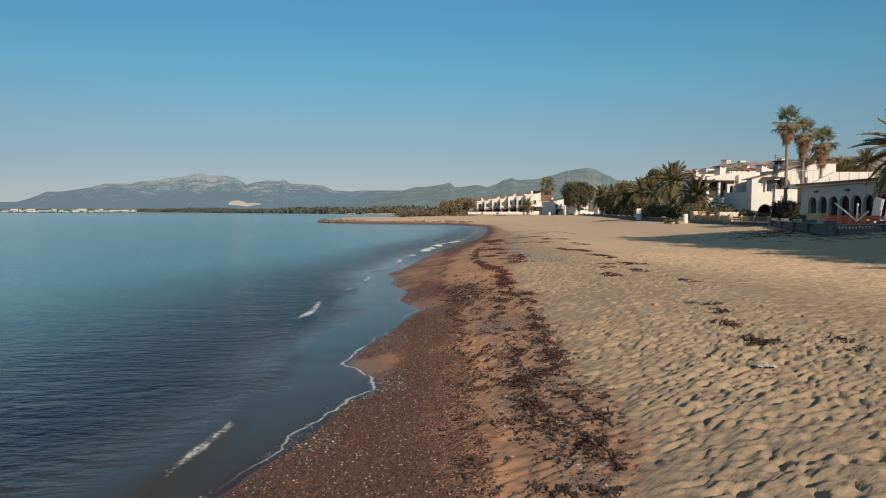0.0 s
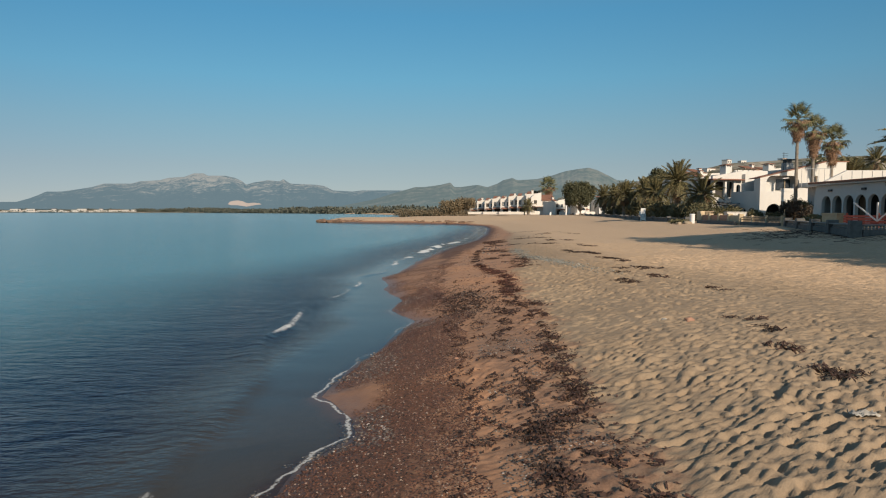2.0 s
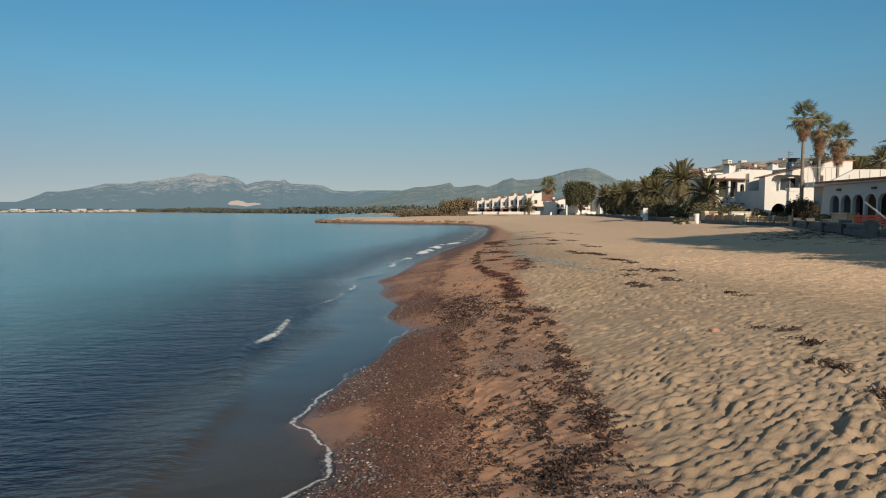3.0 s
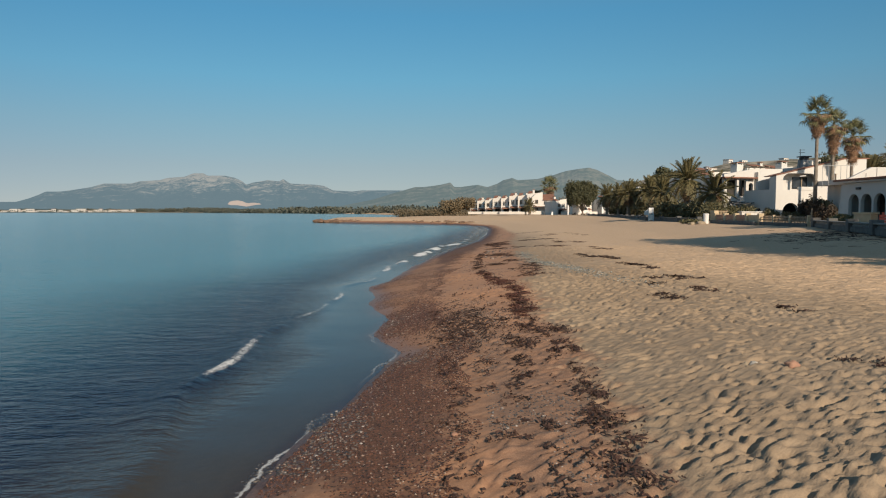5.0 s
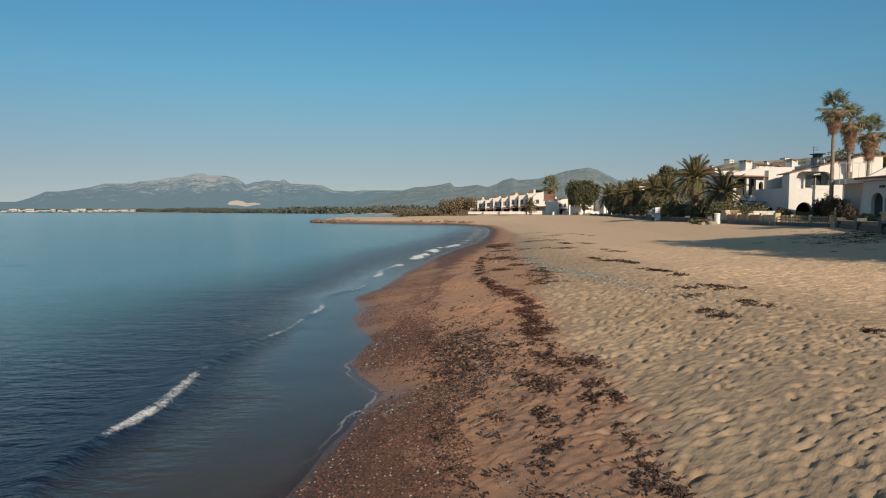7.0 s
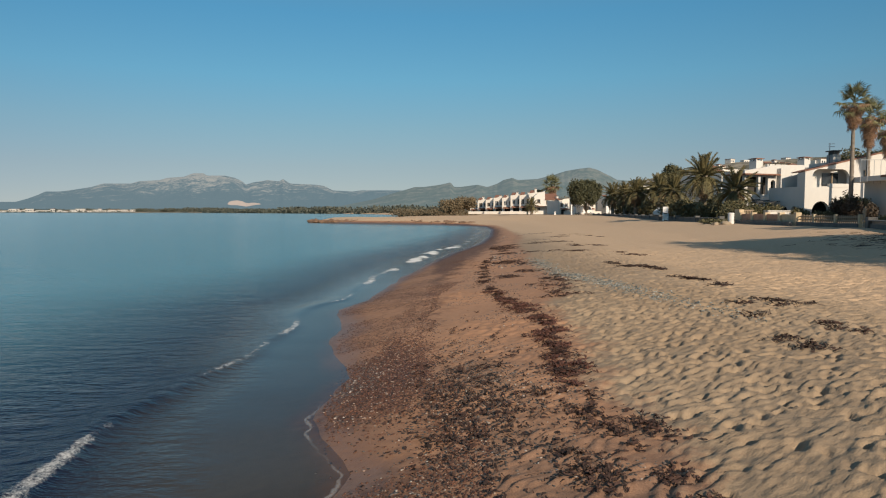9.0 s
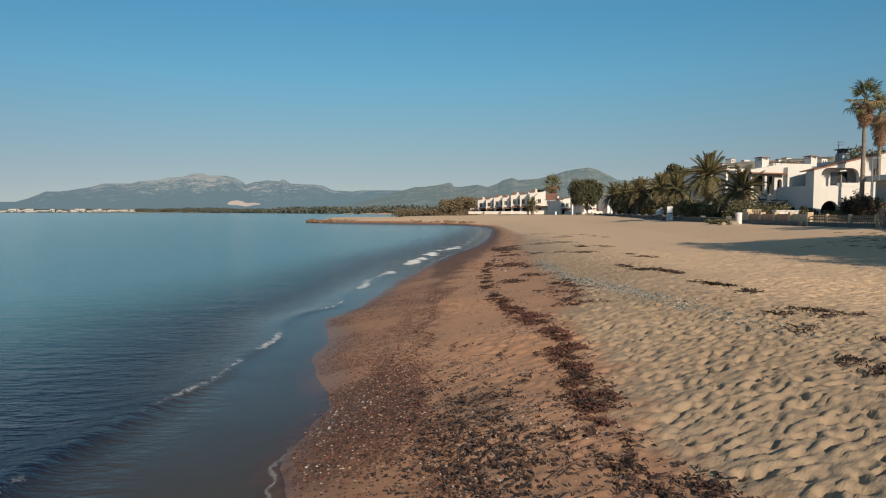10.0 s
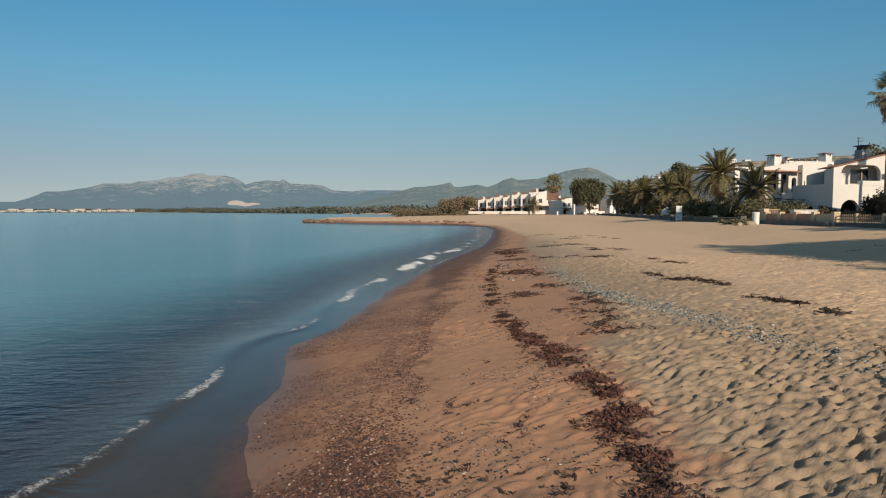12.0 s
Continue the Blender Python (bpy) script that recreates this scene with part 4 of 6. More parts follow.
part("terrace_wall", boxed(-0.5, -3.0, 0.0, 8.5, -2.8, 1.1, bevel=0.03), WHITE_FAR, gable)
for k, (x, y, w, h, a) in enumerate([(38, 96, 6, 6.0, 28), (43, 108, 7, 7.2, 28), (50, 98, 7, 6.8, 28), (47, 122, 7, 7.4, 28), (54, 112, 8, 8.0, 28)]):
    white_block(x, y, 1.5, a, w, 7, h, 90 + k, "whitewashed holiday house among palms", "houses behind the palms")
for k, (x, y, w, h) in enumerate([(33.2, 190, 3.6, 4.0), (40, 192, 5, 4.2), (47, 190, 6, 4.6)]):
    white_block(x, y, 1.5, 25, w, 6, h, 120 + k, "small white house beside a broad pine", "houses behind the palms")


# ---- beach edge: walls, fences, gate ----
def run_of(a, c):
    d = Vector((c[0] - a[0], c[1] - a[1]))
    return d.length, math.degrees(math.atan2(d.y, d.x))


def sea_wall(name, a, c, z, high, posts, label, balusters=True, first_post=0):
    n, turn = run_of(a, c)
    ob = thing(name, pose(a[0], a[1], z, 0, 0, turn), label, "wall")
    part("plinth", boxed(0, -0.13, -0.7, n, 0.13, high * 0.62, bevel=0.02), STONE_WALL, ob)
    part("coping", boxed(-0.05, -0.2, high * 0.9, n + 0.05, 0.2, high, bevel=0.02), COPING, ob)
    if balusters:
        k = int(n / 0.24)
        bm = bmesh.new()
        tube(bm, [(0, 0, high * 0.62), (0, 0, high * 0.70), (0, 0, high * 0.78), (0, 0, high * 0.9)], [0.04, 0.075, 0.035, 0.055], 6)
        first = part("baluster", bm, GREY_WALL, ob)
        first.location.x = 0.15
        for i in range(1, k):
            q = piece("baluster", first.data, GREY_WALL, ob)
            q.location.x = 0.15 + 0.24 * i
    else:
        part("upper_course", boxed(0, -0.12, high * 0.62, n, 0.12, high * 0.9, bevel=0.02), STONE_WALL, ob)
    for i in range(first_post, posts + 1):
        x = n * i / posts
        part("post", boxed(x - 0.22, -0.22, -0.7, x + 0.22, 0.22, high + 0.14, bevel=0.03), STONE_WALL, ob)
    return ob


sea_wall("beach_wall", (17.3, 28.3), (21.9, 41.9), 1.25, 0.55, 4, "low dark stone beach wall with pale balusters")
sea_wall("beach_wall", (17.58, 28.36), (27.0, 32.6), 1.2, 0.58, 3, "low dark stone beach wall with pale balusters", True, 1)
sea_wall("promenade_wall", (24.0, 64.0), (25.0, 82.0), 1.2, 0.5, 3, "low dark promenade wall behind the sand", False)
sea_wall("promenade_wall", (25.0, 82.2), (28.6, 106.0), 1.2, 0.55, 4, "low dark promenade wall behind the sand", False)
sea_wall("promenade_wall", (28.6, 106.2), (33.5, 150.0), 1.2, 0.6, 5, "low dark promenade wall behind the sand", False)


def picket_fence(a, c, z, label):
    n, turn = run_of(a, c)
    ob = thing("picket_fence", pose(a[0], a[1], z, 0, 0, turn), label, "fence")
    part("plinth", boxed(0, -0.1, -0.7, n, 0.16, 0.02, bevel=0.02), STONE_WALL, ob)
    part("rail", boxed(0, -0.02, 0.15, n, 0.02, 0.21), TIMBER, ob)
    part("rail", boxed(0, -0.02, 0.33, n, 0.02, 0.385), TIMBER, ob)
    first = None
    for k in range(int(n / 0.2)):
        if first is None:
            first = q = part("slat", prism([(-0.045, 0.02), (0.045, 0.02), (0.045, 0.42), (0, 0.47), (-0.045, 0.42)], 0.03), TIMBER, ob)
        else:
            q = piece("slat", first.data, TIMBER, ob)
        q.location = (0.1 + 0.2 * k, -0.055, 0)
    for k in range(int(n / 2.4) + 1):
        part("post", boxed(2.4 * k - 0.08, -0.08, -0.5, 2.4 * k + 0.08, 0.08, 0.52, bevel=0.015), OCHRE, ob)
    return ob


picket_fence((22.45, 43.6), (22.95, 50.3), 1.55, "weathered timber picket fence beside the sand")
gate = thing("timber_gate", pose(22.0, 42.5, 1.38, 0, 0, 62), "tall weathered timber garden gate standing closed", "gate")
for k in range(7):
    part("board", boxed(0.0 + 0.14 * k, -0.02, 0.05, 0.12 + 0.14 * k, 0.02, 1.05 + 0.06 * math.sin(k)), TIMBER, gate)
part("brace", boxed(0, 0.022, 0.3, 0.98, 0.06, 0.4), TIMBER, gate)
part("brace", boxed(0, 0.022, 0.75, 0.98, 0.06, 0.85), TIMBER, gate)
panel = thing("panel_fence", pose(22.97, 50.5, 1.55, 0, 0, run_of((22.97, 50.5), (24.0, 60.3))[1]), "terracotta panel garden wall with ochre posts", "fence")
for k in range(4):
    part("panel", boxed(2.45 * k + 0.2, -0.06, -0.5, 2.45 * k + 2.25, 0.06, 0.50, bevel=0.015), TERRACOTTA if k else OCHRE, panel)
for k in range(5):
    part("post", boxed(2.45 * k - 0.18, -0.18, -0.5, 2.45 * k + 0.18, 0.18, 0.62, bevel=0.03), OCHRE, panel)
part("low_wall", boxed(0, 0.3, -0.8, 9.8, 0.5, 0.02, bevel=0.03), STONE_WALL, panel)
bed = thing("white_planter_wall", pose(27.6, 63.2, 1.35, 0, 0, 10), "long low white planter wall in the garden", "wall")
part("body", boxed(0, 0, 0, 3.2, 0.5, 0.9, bevel=0.03), WHITE, bed)
part("coping", boxed(-0.06, -0.06, 0.9, 3.26, 0.56, 0.98, bevel=0.02), WHITE, bed)
pillar = thing("gate_pillar", pose(24.1, 60.9, 1.4, 0, 0, 20), "ochre stone gate pillar beside a slatted gate", "gate")
part("pillar", boxed(-0.25, -0.25, -0.3, 0.25, 0.25, 1.0, bevel=0.04), OCHRE, pillar)
side = part("slatted_gate", boxed(0.3, -0.04, 0.08, 0.36, 0.04, 0.95), OCHRE, pillar)
for k in range(6):
    part("bar", boxed(0.42 + 0.17 * k, -0.02, 0.12, 0.5 + 0.17 * k, 0.02, 0.95), TIMBER, side)
part("rail", boxed(0.36, -0.03, 0.9, 1.5, 0.03, 0.98), TIMBER, side)

# things at the beach edge
post = thing("litter_bin", pose(22.57, 59.0, 1.24, 0, 0, 15), "white cylindrical beach litter bin on the sand", "bin")
bm = bmesh.new()
tube(bm, [(0, 0, 0), (0, 0, 0.08), (0, 0, 0.8)], [0.2, 0.22, 0.23], 16)
part("body", bm, WHITE_PAINT, post)
bm = bmesh.new()
tube(bm, [(0, 0, 0.8), (0, 0, 0.86), (0, 0, 0.9)], [0.25, 0.25, 0.2], 16)
part("lid", bm, WHITE_PAINT, post)
notice = thing("beach_notice_stand", pose(23.8, 77.0, 1.25, 0, 0, -12), "white notice board on a pale blue stand", "sign")
part("board", boxed(-0.27, -0.04, 0.85, 0.27, 0.04, 1.5, bevel=0.02), WHITE_PAINT, notice)
for x in (-0.24, 0.24):
    part("leg", boxed(x - 0.05, -0.12, 0, x + 0.06, 0.12, 0.84, bevel=0.015), BLUE_PAINT, notice)
part("bin", boxed(-0.18, -0.16, 0.1, 0.18, 0.16, 0.75, bevel=0.03), BLUE_PAINT, notice)
for x, y, h in ((33.9, 176, 2.9), (30.0, 178, 1.1), (38.5, 172, 1.4), (28.5, 170, 0.9)):
    p = thing("beach_post", pose(x, y, 1.2), "white painted post at the back of the beach", "post", "white beach posts")
    part("shaft", boxed(-0.16, -0.16, 0, 0.16, 0.16, h - 0.1, bevel=0.03), WHITE_PAINT, p)
    part("head", boxed(-0.22, -0.22, h - 0.1, 0.22, 0.22, h, bevel=0.03), WHITE_PAINT, p)
# play frame of red boards with white beams behind the wall
play = thing("red_board_stand", pose(23.6, 39.0, 1.3, 0, 0, -72), "red slatted board stand with crossed white beams", "beach furniture")
for k in range(4):
    part("board", boxed(0, -0.03, 0.25 + 0.15 * k, 4.2, 0.03, 0.37 + 0.15 * k), RED_PAINT, play)
for x in (0.1, 2.0, 4.0):
    part("upright", boxed(x, 0.032, 0, x + 0.1, 0.1, 0.95), RED_PAINT, play)
for x, lean, n in ((2.1, -54, 1.8), (2.1, 50, 0.9), (2.1, 0, 1.05)):
    part("beam", boxed(-0.035, -0.1, 0, 0.035, -0.04, n, m=Matrix.Translation((x, 0, 0.5)) @ Matrix.Rotation(radians(lean), 4, "Y")), WHITE_PAINT, play)
crate = thing("ochre_box", pose(23.9, 41.3, 1.3, 0, 0, -70), "pale ochre planter box behind the wall", "box")
part("body", boxed(0, -0.3, 0, 1.0, 0.3, 0.85, bevel=0.03), OCHRE, crate)
part("lid", boxed(-0.05, -0.35, 0.85, 1.05, 0.35, 0.95, bevel=0.02), OCHRE, crate)
for k in range(3):
    bed2 = thing("sun_lounger", pose(24.6, 36.2 - 1.1 * k, 1.3, 0, 0, -80), "white plastic sun lounger stood on end", "lounger", "stacked loungers")
    tilt = Matrix.Rotation(radians(12), 4, "Y")
    part("frame", boxed(-0.3, -0.04, 0.0, 0.3, 0.04, 1.85, bevel=0.03, m=tilt), WHITE_PAINT, bed2)
    part("backrest", boxed(-0.26, -0.09, 1.15, 0.26, -0.045, 1.8, bevel=0.02, m=tilt), WHITE_PAINT, bed2)
    for x in (-0.24, 0.24):
        part("leg", boxed(x - 0.03, -0.3, 0.5, x + 0.03, -0.045, 0.56, m=tilt), WHITE_PAINT, bed2)


# ---- vehicles parked behind the beach ----
def vehicle(x, y, z, turn, kind, paint, label):
    ob = thing(kind, pose(x, y, z, 0, 0, turn), label, "van" if kind == "parked_van" else "car", "parked vehicles")
    n, h = (5.2, 2.4) if kind == "parked_van" else (4.2, 1.45)
    if kind == "parked_van":
        outline = [(0, 0.35), (n, 0.35), (n, 1.1), (n - 0.35, 1.3), (n - 0.9, h - 0.1), (n - 1.3, h), (0.1, h), (0, h - 0.2)]
        glass = [(n - 1.75, 1.35), (n - 0.55, 1.35), (n - 0.98, 2.1), (n - 1.75, 2.1)]
    else:
        outline = [(0, 0.3), (n, 0.3), (n, 0.75), (n - 0.9, 0.92), (n - 1.5, h - 0.03), (n - 2.0, h), (0.8, h), (0.15, 0.95), (0, 0.85)]
        glass = [(0.5, 0.95), (n - 1.15, 0.95), (n - 1.6, h - 0.12), (0.95, h - 0.12)]
    bm = prism(outline, 1.75)
    bmesh.ops.bevel(bm, geom=list(bm.edges), offset=0.06, segments=2, affect="EDGES")
    part("body", bm, paint, ob)
    part("side_window", prism(glass, 0.02, Matrix.Translation((0, -0.022, 0))), GLASS, ob)
    for wx_ in (0.85, n - 0.85):
        for wy_ in (-0.03, 1.6):
            bm = bmesh.new()
            tube(bm, [(wx_, wy_, 0.33), (wx_, wy_ + 0.2, 0.33)], [0.33, 0.33], 14)
            w = part("wheel", bm, BLACK_METAL, ob)
            bm = bmesh.new()
            tube(bm, [(wx_, wy_ - 0.012, 0.33), (wx_, wy_ + 0.2, 0.33)], [0.19, 0.19], 10)
            part("rim", bm, GREY_WALL, w)
    return ob


SILVER = plain("silver_car_paint", (0.42, 0.43, 0.44), (0.5, 0.51, 0.52), 1.0, 0.3, 0.0, 5.0, 0.4)
DARK_CAR = plain("dark_car_paint", (0.03, 0.035, 0.045), (0.05, 0.055, 0.065), 1.0, 0.25, 0.0, 5.0, 0.2)
for x, y, kind, paint, label in ((36.3, 182, "parked_van", WHITE_PAINT, "white van parked beneath a broad pine"), (43.5, 178, "parked_van", WHITE_PAINT, "white camper van parked beside the beach"),
                                 (39.6, 151, "parked_car", SILVER, "silver car parked beneath the palms"), (38.6, 141, "parked_car", DARK_CAR, "dark car parked beneath the palms"),
                                 (37.4, 131, "parked_car", SILVER, "silver car parked beneath the palms"), (35.0, 112, "parked_car", WHITE_PAINT, "white car parked beneath the palms"),
                                 (34.2, 104, "parked_car", SILVER, "silver car parked behind the promenade wall"), (31.6, 93, "parked_car", DARK_CAR, "dark car parked behind the promenade wall")):
    vehicle(x, y, 1.45, 12, kind, paint, label)
shelter = thing("shade_awning", pose(37.5, 152, 1.4, 0, 0, 15), "white canvas shade awning on thin posts", "awning")
part("canvas", boxed(0, 0, 2.3, 7.5, 2.5, 2.45, bevel=0.05), WHITE_PAINT, shelter)
for x in (0.1, 3.7, 7.4):
    part("post", boxed(x - 0.05, 0.1, 0, x + 0.05, 0.2, 2.3), BLACK_METAL, shelter)


# ---- plants ----
def frond_mesh(name, length, droop, leaflets, leaf, seed):
    """A feather palm leaf: an arching stalk along x with two rows of narrow leaflets."""
    r = random.Random(seed)
    bm = bmesh.new()

    def at(s):
        return Vector((length * (s - 0.18 * droop * s * s), 0, length * (0.30 * s - droop * s * s)))

    path = [at(k / 8) for k in range(9)]
    tube(bm, path, [0.045 * (1 - 0.85 * k / 8) + 0.006 for k in range(9)], 4, False)
    for k in range(leaflets):
        s = 0.16 + 0.84 * (k + 0.5) / leaflets
        p, ahead = at(s), (at(min(1, s + 0.02)) - at(s - 0.02)).normalized()
        n = leaf * (0.55 + 0.75 * math.sin(math.pi * min(1, s * 0.9 + 0.05))) * r.uniform(0.85, 1.1)
        for side in (-1, 1):
            out_ = (Vector((0, side, 0)) * r.uniform(0.75, 1.0) + ahead * r.uniform(0.5, 0.9) + Vector((0, 0, r.uniform(0.1, 0.45)))).normalized()
            w = ahead * 0.0115
            mid, tip = p + out_ * n * 0.6, p + out_ * n + Vector((0, 0, -0.28 * n))
            v = [bm.verts.new(q) for q in (p - w * 0.5, p + w * 0.5, mid + w, mid - w, tip)]
            bm.faces.new((v[0], v[1], v[2], v[3]))
            bm.faces.new((v[3], v[2], v[4]))
    me = bpy.data.meshes.new(name)
    bm.to_mesh(me)
    bm.free()
    return me


def fan_mesh(name, stalk, radius, fingers, seed, droop=0.25):
    """A fan palm leaf: a stalk along x and a pleated fan of pointed fingers with drooping tips."""
    r = random.Random(seed)
    bm = bmesh.new()
    tube(bm, [(0, 0, 0), (stalk * 0.5, 0, stalk * 0.06), (stalk, 0, 0)], [0.03, 0.02, 0.015], 4, False)
    hub = Vector((stalk, 0, 0))
    for k in range(fingers):
        a = radians(-125 + 250 * k / (fingers - 1))
        way = Vector((math.cos(a), math.sin(a), 0.15 * math.cos(2 * a)))
        n = radius * (0.72 + 0.28 * math.cos(a * 0.6)) * r.uniform(0.85, 1.05)
        cross = Vector((-math.sin(a), math.cos(a), 0)) * 0.055 * radius
        mid, tip = hub + way * n * 0.58, hub + way * n - Vector((0, 0, droop * n * r.uniform(0.6, 1.5)))
        v = [bm.verts.new(q) for q in (hub, mid + cross, mid + Vector((0, 0, 0.03)), mid - cross, tip)]
        bm.faces.new((v[0], v[3], v[2]))
        bm.faces.new((v[0], v[2], v[1]))
        bm.faces.new((v[3], v[4], v[2]))
        bm.faces.new((v[2], v[4], v[1]))
    me = bpy.data.meshes.new(name)
    bm.to_mesh(me)
    bm.free()
    return me


FRONDS = [frond_mesh("frond", 1.0, d, 32, 0.15, k) for k, d in enumerate((0.22, 0.48, 0.78))]
FRONDS_DRY = [frond_mesh("dry_frond", 1.0, d, 18, 0.16, 10 + k) for k, d in enumerate((0.6, 0.9))]
FANS = [fan_mesh("fan_leaf", 1.0, 0.8, 17, k, 0.2 + 0.12 * k) for k in range(3)]
FANS_DEAD = [fan_mesh("dead_leaf", 0.75, 0.8, 13, 20 + k, 0.5) for k in range(2)]
for me in FRONDS:
    me.materials.append(DATE_LEAF)
for me in FRONDS_DRY:
    me.materials.append(DATE_DRY)
for me in FANS:
    me.materials.append(FAN_LEAF)
for me in FANS_DEAD:
    me.materials.append(FAN_DEAD)


def leaf_at(name, me, parent, z, az, lift, size, roll=0.0, out=0.0):
    q = new(name, me)
    q.parent = parent
    m = Matrix.Translation((0, 0, z)) @ Matrix.Rotation(az, 4, "Z") @ Matrix.Translation((out, 0, 0)) @ Matrix.Rotation(-lift, 4, "Y") @ Matrix.Rotation(roll, 4, "X")
    q.matrix_basis = m @ Matrix.Scale(size, 4)
    return q


def trunk_mesh(h, r0, r1, rings, lean, seed):
    r = random.Random(seed)
    bm = bmesh.new()
    path, radii = [], []
    for k in range(rings + 1):
        s = k / rings
        path.append((lean * math.sin(s * 1.6), lean * 0.4 * s * s, h * s - 0.4 * (k == 0)))
        radii.append((r0 + (r1 - r0) * s ** 0.7) * (1.0 + 0.10 * (k % 2)) * r.uniform(0.97, 1.03))
    tube(bm, path, radii, 10)
    return bm


def date_palm(x, y, z, h, spread, seed, label, count=52, dry=12):
    r = random.Random(seed)
    ob = thing("date_palm", pose(x, y, z, 0, 0, r.uniform(0, 360)), label, "palm tree", "date palms")
    part("trunk", trunk_mesh(h, 0.34, 0.30, max(8, int(h / 0.22)), 0.0, seed), BARK, ob, smooth_faces=False)
    bm = bmesh.new()
    tube(bm, [(0, 0, h - 0.5), (0, 0, h - 0.1), (0, 0, h + 0.25), (0, 0, h + 0.55)], [0.32, 0.52, 0.45, 0.1], 10)
    part("crown_boss", bm, BARK, ob)
    for k in range(count):
        s = (k + 0.5) / count
        lift = radians(74 - 100 * s ** 0.9 + r.uniform(-9, 9))
        me = FRONDS[0 if s < 0.3 else 1 if s < 0.7 else 2]
        leaf_at("frond", me, ob, h + 0.2 - 0.3 * s, k * 2.39996 + r.uniform(-0.2, 0.2), lift, spread * r.uniform(0.88, 1.12) * (0.92 + 0.12 * s), r.uniform(-0.3, 0.3), 0.12)
    for k in range(dry):
        leaf_at("dry_frond", r.choice(FRONDS_DRY), ob, h - 0.15, k * 2.4 + r.uniform(-0.4, 0.4), radians(r.uniform(-75, -38)), spread * r.uniform(0.6, 0.85), r.uniform(-0.3, 0.3), 0.25)
    return ob


def fan_palm(x, y, z, h, seed, skirt, label, size=1.0, lean=0.2):
    r = random.Random(seed)
    ob = thing("fan_palm", pose(x, y, z), label, "palm tree", "tall fan palms")
    part("trunk", trunk_mesh(h, 0.18, 0.11, 40, 0.0, seed), BARK, ob)
    for k in range(26):
        s = (k + 0.5) / 26
        lift = radians(82 - 118 * s + r.uniform(-8, 8))
        leaf_at("fan_leaf", FANS[min(2, int(s * 3))], ob, h + 0.1 - 0.35 * s, k * 2.39996 + r.uniform(-0.2, 0.2), lift, size * r.uniform(0.85, 1.08), r.uniform(-0.35, 0.35))
    for k in range(9):
        leaf_at("dead_leaf", r.choice(FANS_DEAD), ob, h - 0.1, k * 2.4 + r.uniform(-0.4, 0.4), radians(r.uniform(-48, -8)), size * r.uniform(0.8, 1.1), r.uniform(-0.4, 0.4))
    n = int(24 * skirt)
    for k in range(n):
        s = (k + 0.5) / n
        leaf_at("dead_leaf", r.choice(FANS_DEAD), ob, h - 0.15 - 1.15 * skirt * s, k * 2.39996 + r.uniform(-0.3, 0.3), radians(-58 - 20 * s + r.uniform(-12, 12)), size * r.uniform(0.75, 1.1) * (1 - 0.35 * s), r.uniform(-0.3, 0.3), 0.12)
    return ob


def leaf_cloud(clumps, count, size, seed):
    """Many small bent leaves spread through lumpy clumps; each clump: x, y, z, rx, ry, rz."""
    r = np.random.default_rng(seed)
    vol = np.array([c[3] * c[4] * c[5] for c in clumps]) ** 0.7
    pick = r.choice(len(clumps), count, p=vol / vol.sum())
    c = np.array(clumps)[pick]
    d = r.normal(size=(count, 3))
    d /= np.linalg.norm(d, axis=1)[:, None]
    rad = r.uniform(0.25, 1.0, count) ** 0.5 * r.uniform(0.72, 1.25, count)
    p = c[:, :3] + d * c[:, 3:] * rad[:, None]
    a = r.normal(size=(count, 3))
    a /= np.linalg.norm(a, axis=1)[:, None]
    b_ = np.cross(a, d + r.normal(size=(count, 3)) * 0.6)
    b_ /= np.linalg.norm(b_, axis=1)[:, None] + 1e-6
    s = size * r.uniform(0.6, 1.4, (count, 1))
    v = np.stack([p - a * s, p - b_ * s * 0.45, p + a * s, p + b_ * s * 0.45 + d * s * 0.25], 1).reshape(-1, 3)
    i = np.arange(count) * 4
    f = np.concatenate([np.stack([i, i + 1, i + 2], 1), np.stack([i, i + 2, i + 3], 1)])
    return mesh_of("leaves", v, f.tolist())


def broad_tree(name, x, y, z, h, spread, seed, mat, label, leaves=5000, leaf=0.22, flat=0.55, clumps=16, trunk=0.32):
    r = random.Random(seed)
    ob = thing(name, pose(x, y, z), label, "tree")
    bm = bmesh.new()
    fork = trunk * h
    tube(bm, [(0, 0, -0.3), (0.1, 0, fork * 0.5), (0, 0.1, fork), (0.1, 0.1, h * 0.7)], [0.3, 0.24, 0.2, 0.08], 8)
    spots = []
    for k in range(clumps):
        a, q = k * 2.39996, math.sqrt((k + 0.5) / clumps)
        cx, cy = spread * 0.75 * q * math.cos(a), spread * 0.75 * q * math.sin(a)
        cz = fork + (h - fork) * (0.45 + 0.38 * (1 - q * q) + r.uniform(-0.16, 0.14))
        w = spread * r.uniform(0.18, 0.40)
        spots.append((cx, cy, cz, w, w, w * flat * r.uniform(0.8, 1.3)))
        if k % 2 == 0:
            tube(bm, [(0, 0.05, fork * 0.85), (cx * 0.5, cy * 0.5, (fork + cz) * 0.5), (cx, cy, cz)], [0.13, 0.08, 0.03], 5)
    part("trunk", bm, BARK, ob)
    me = leaf_cloud(spots, leaves, leaf, seed)
    piece("crown", me, mat, ob)
    return ob


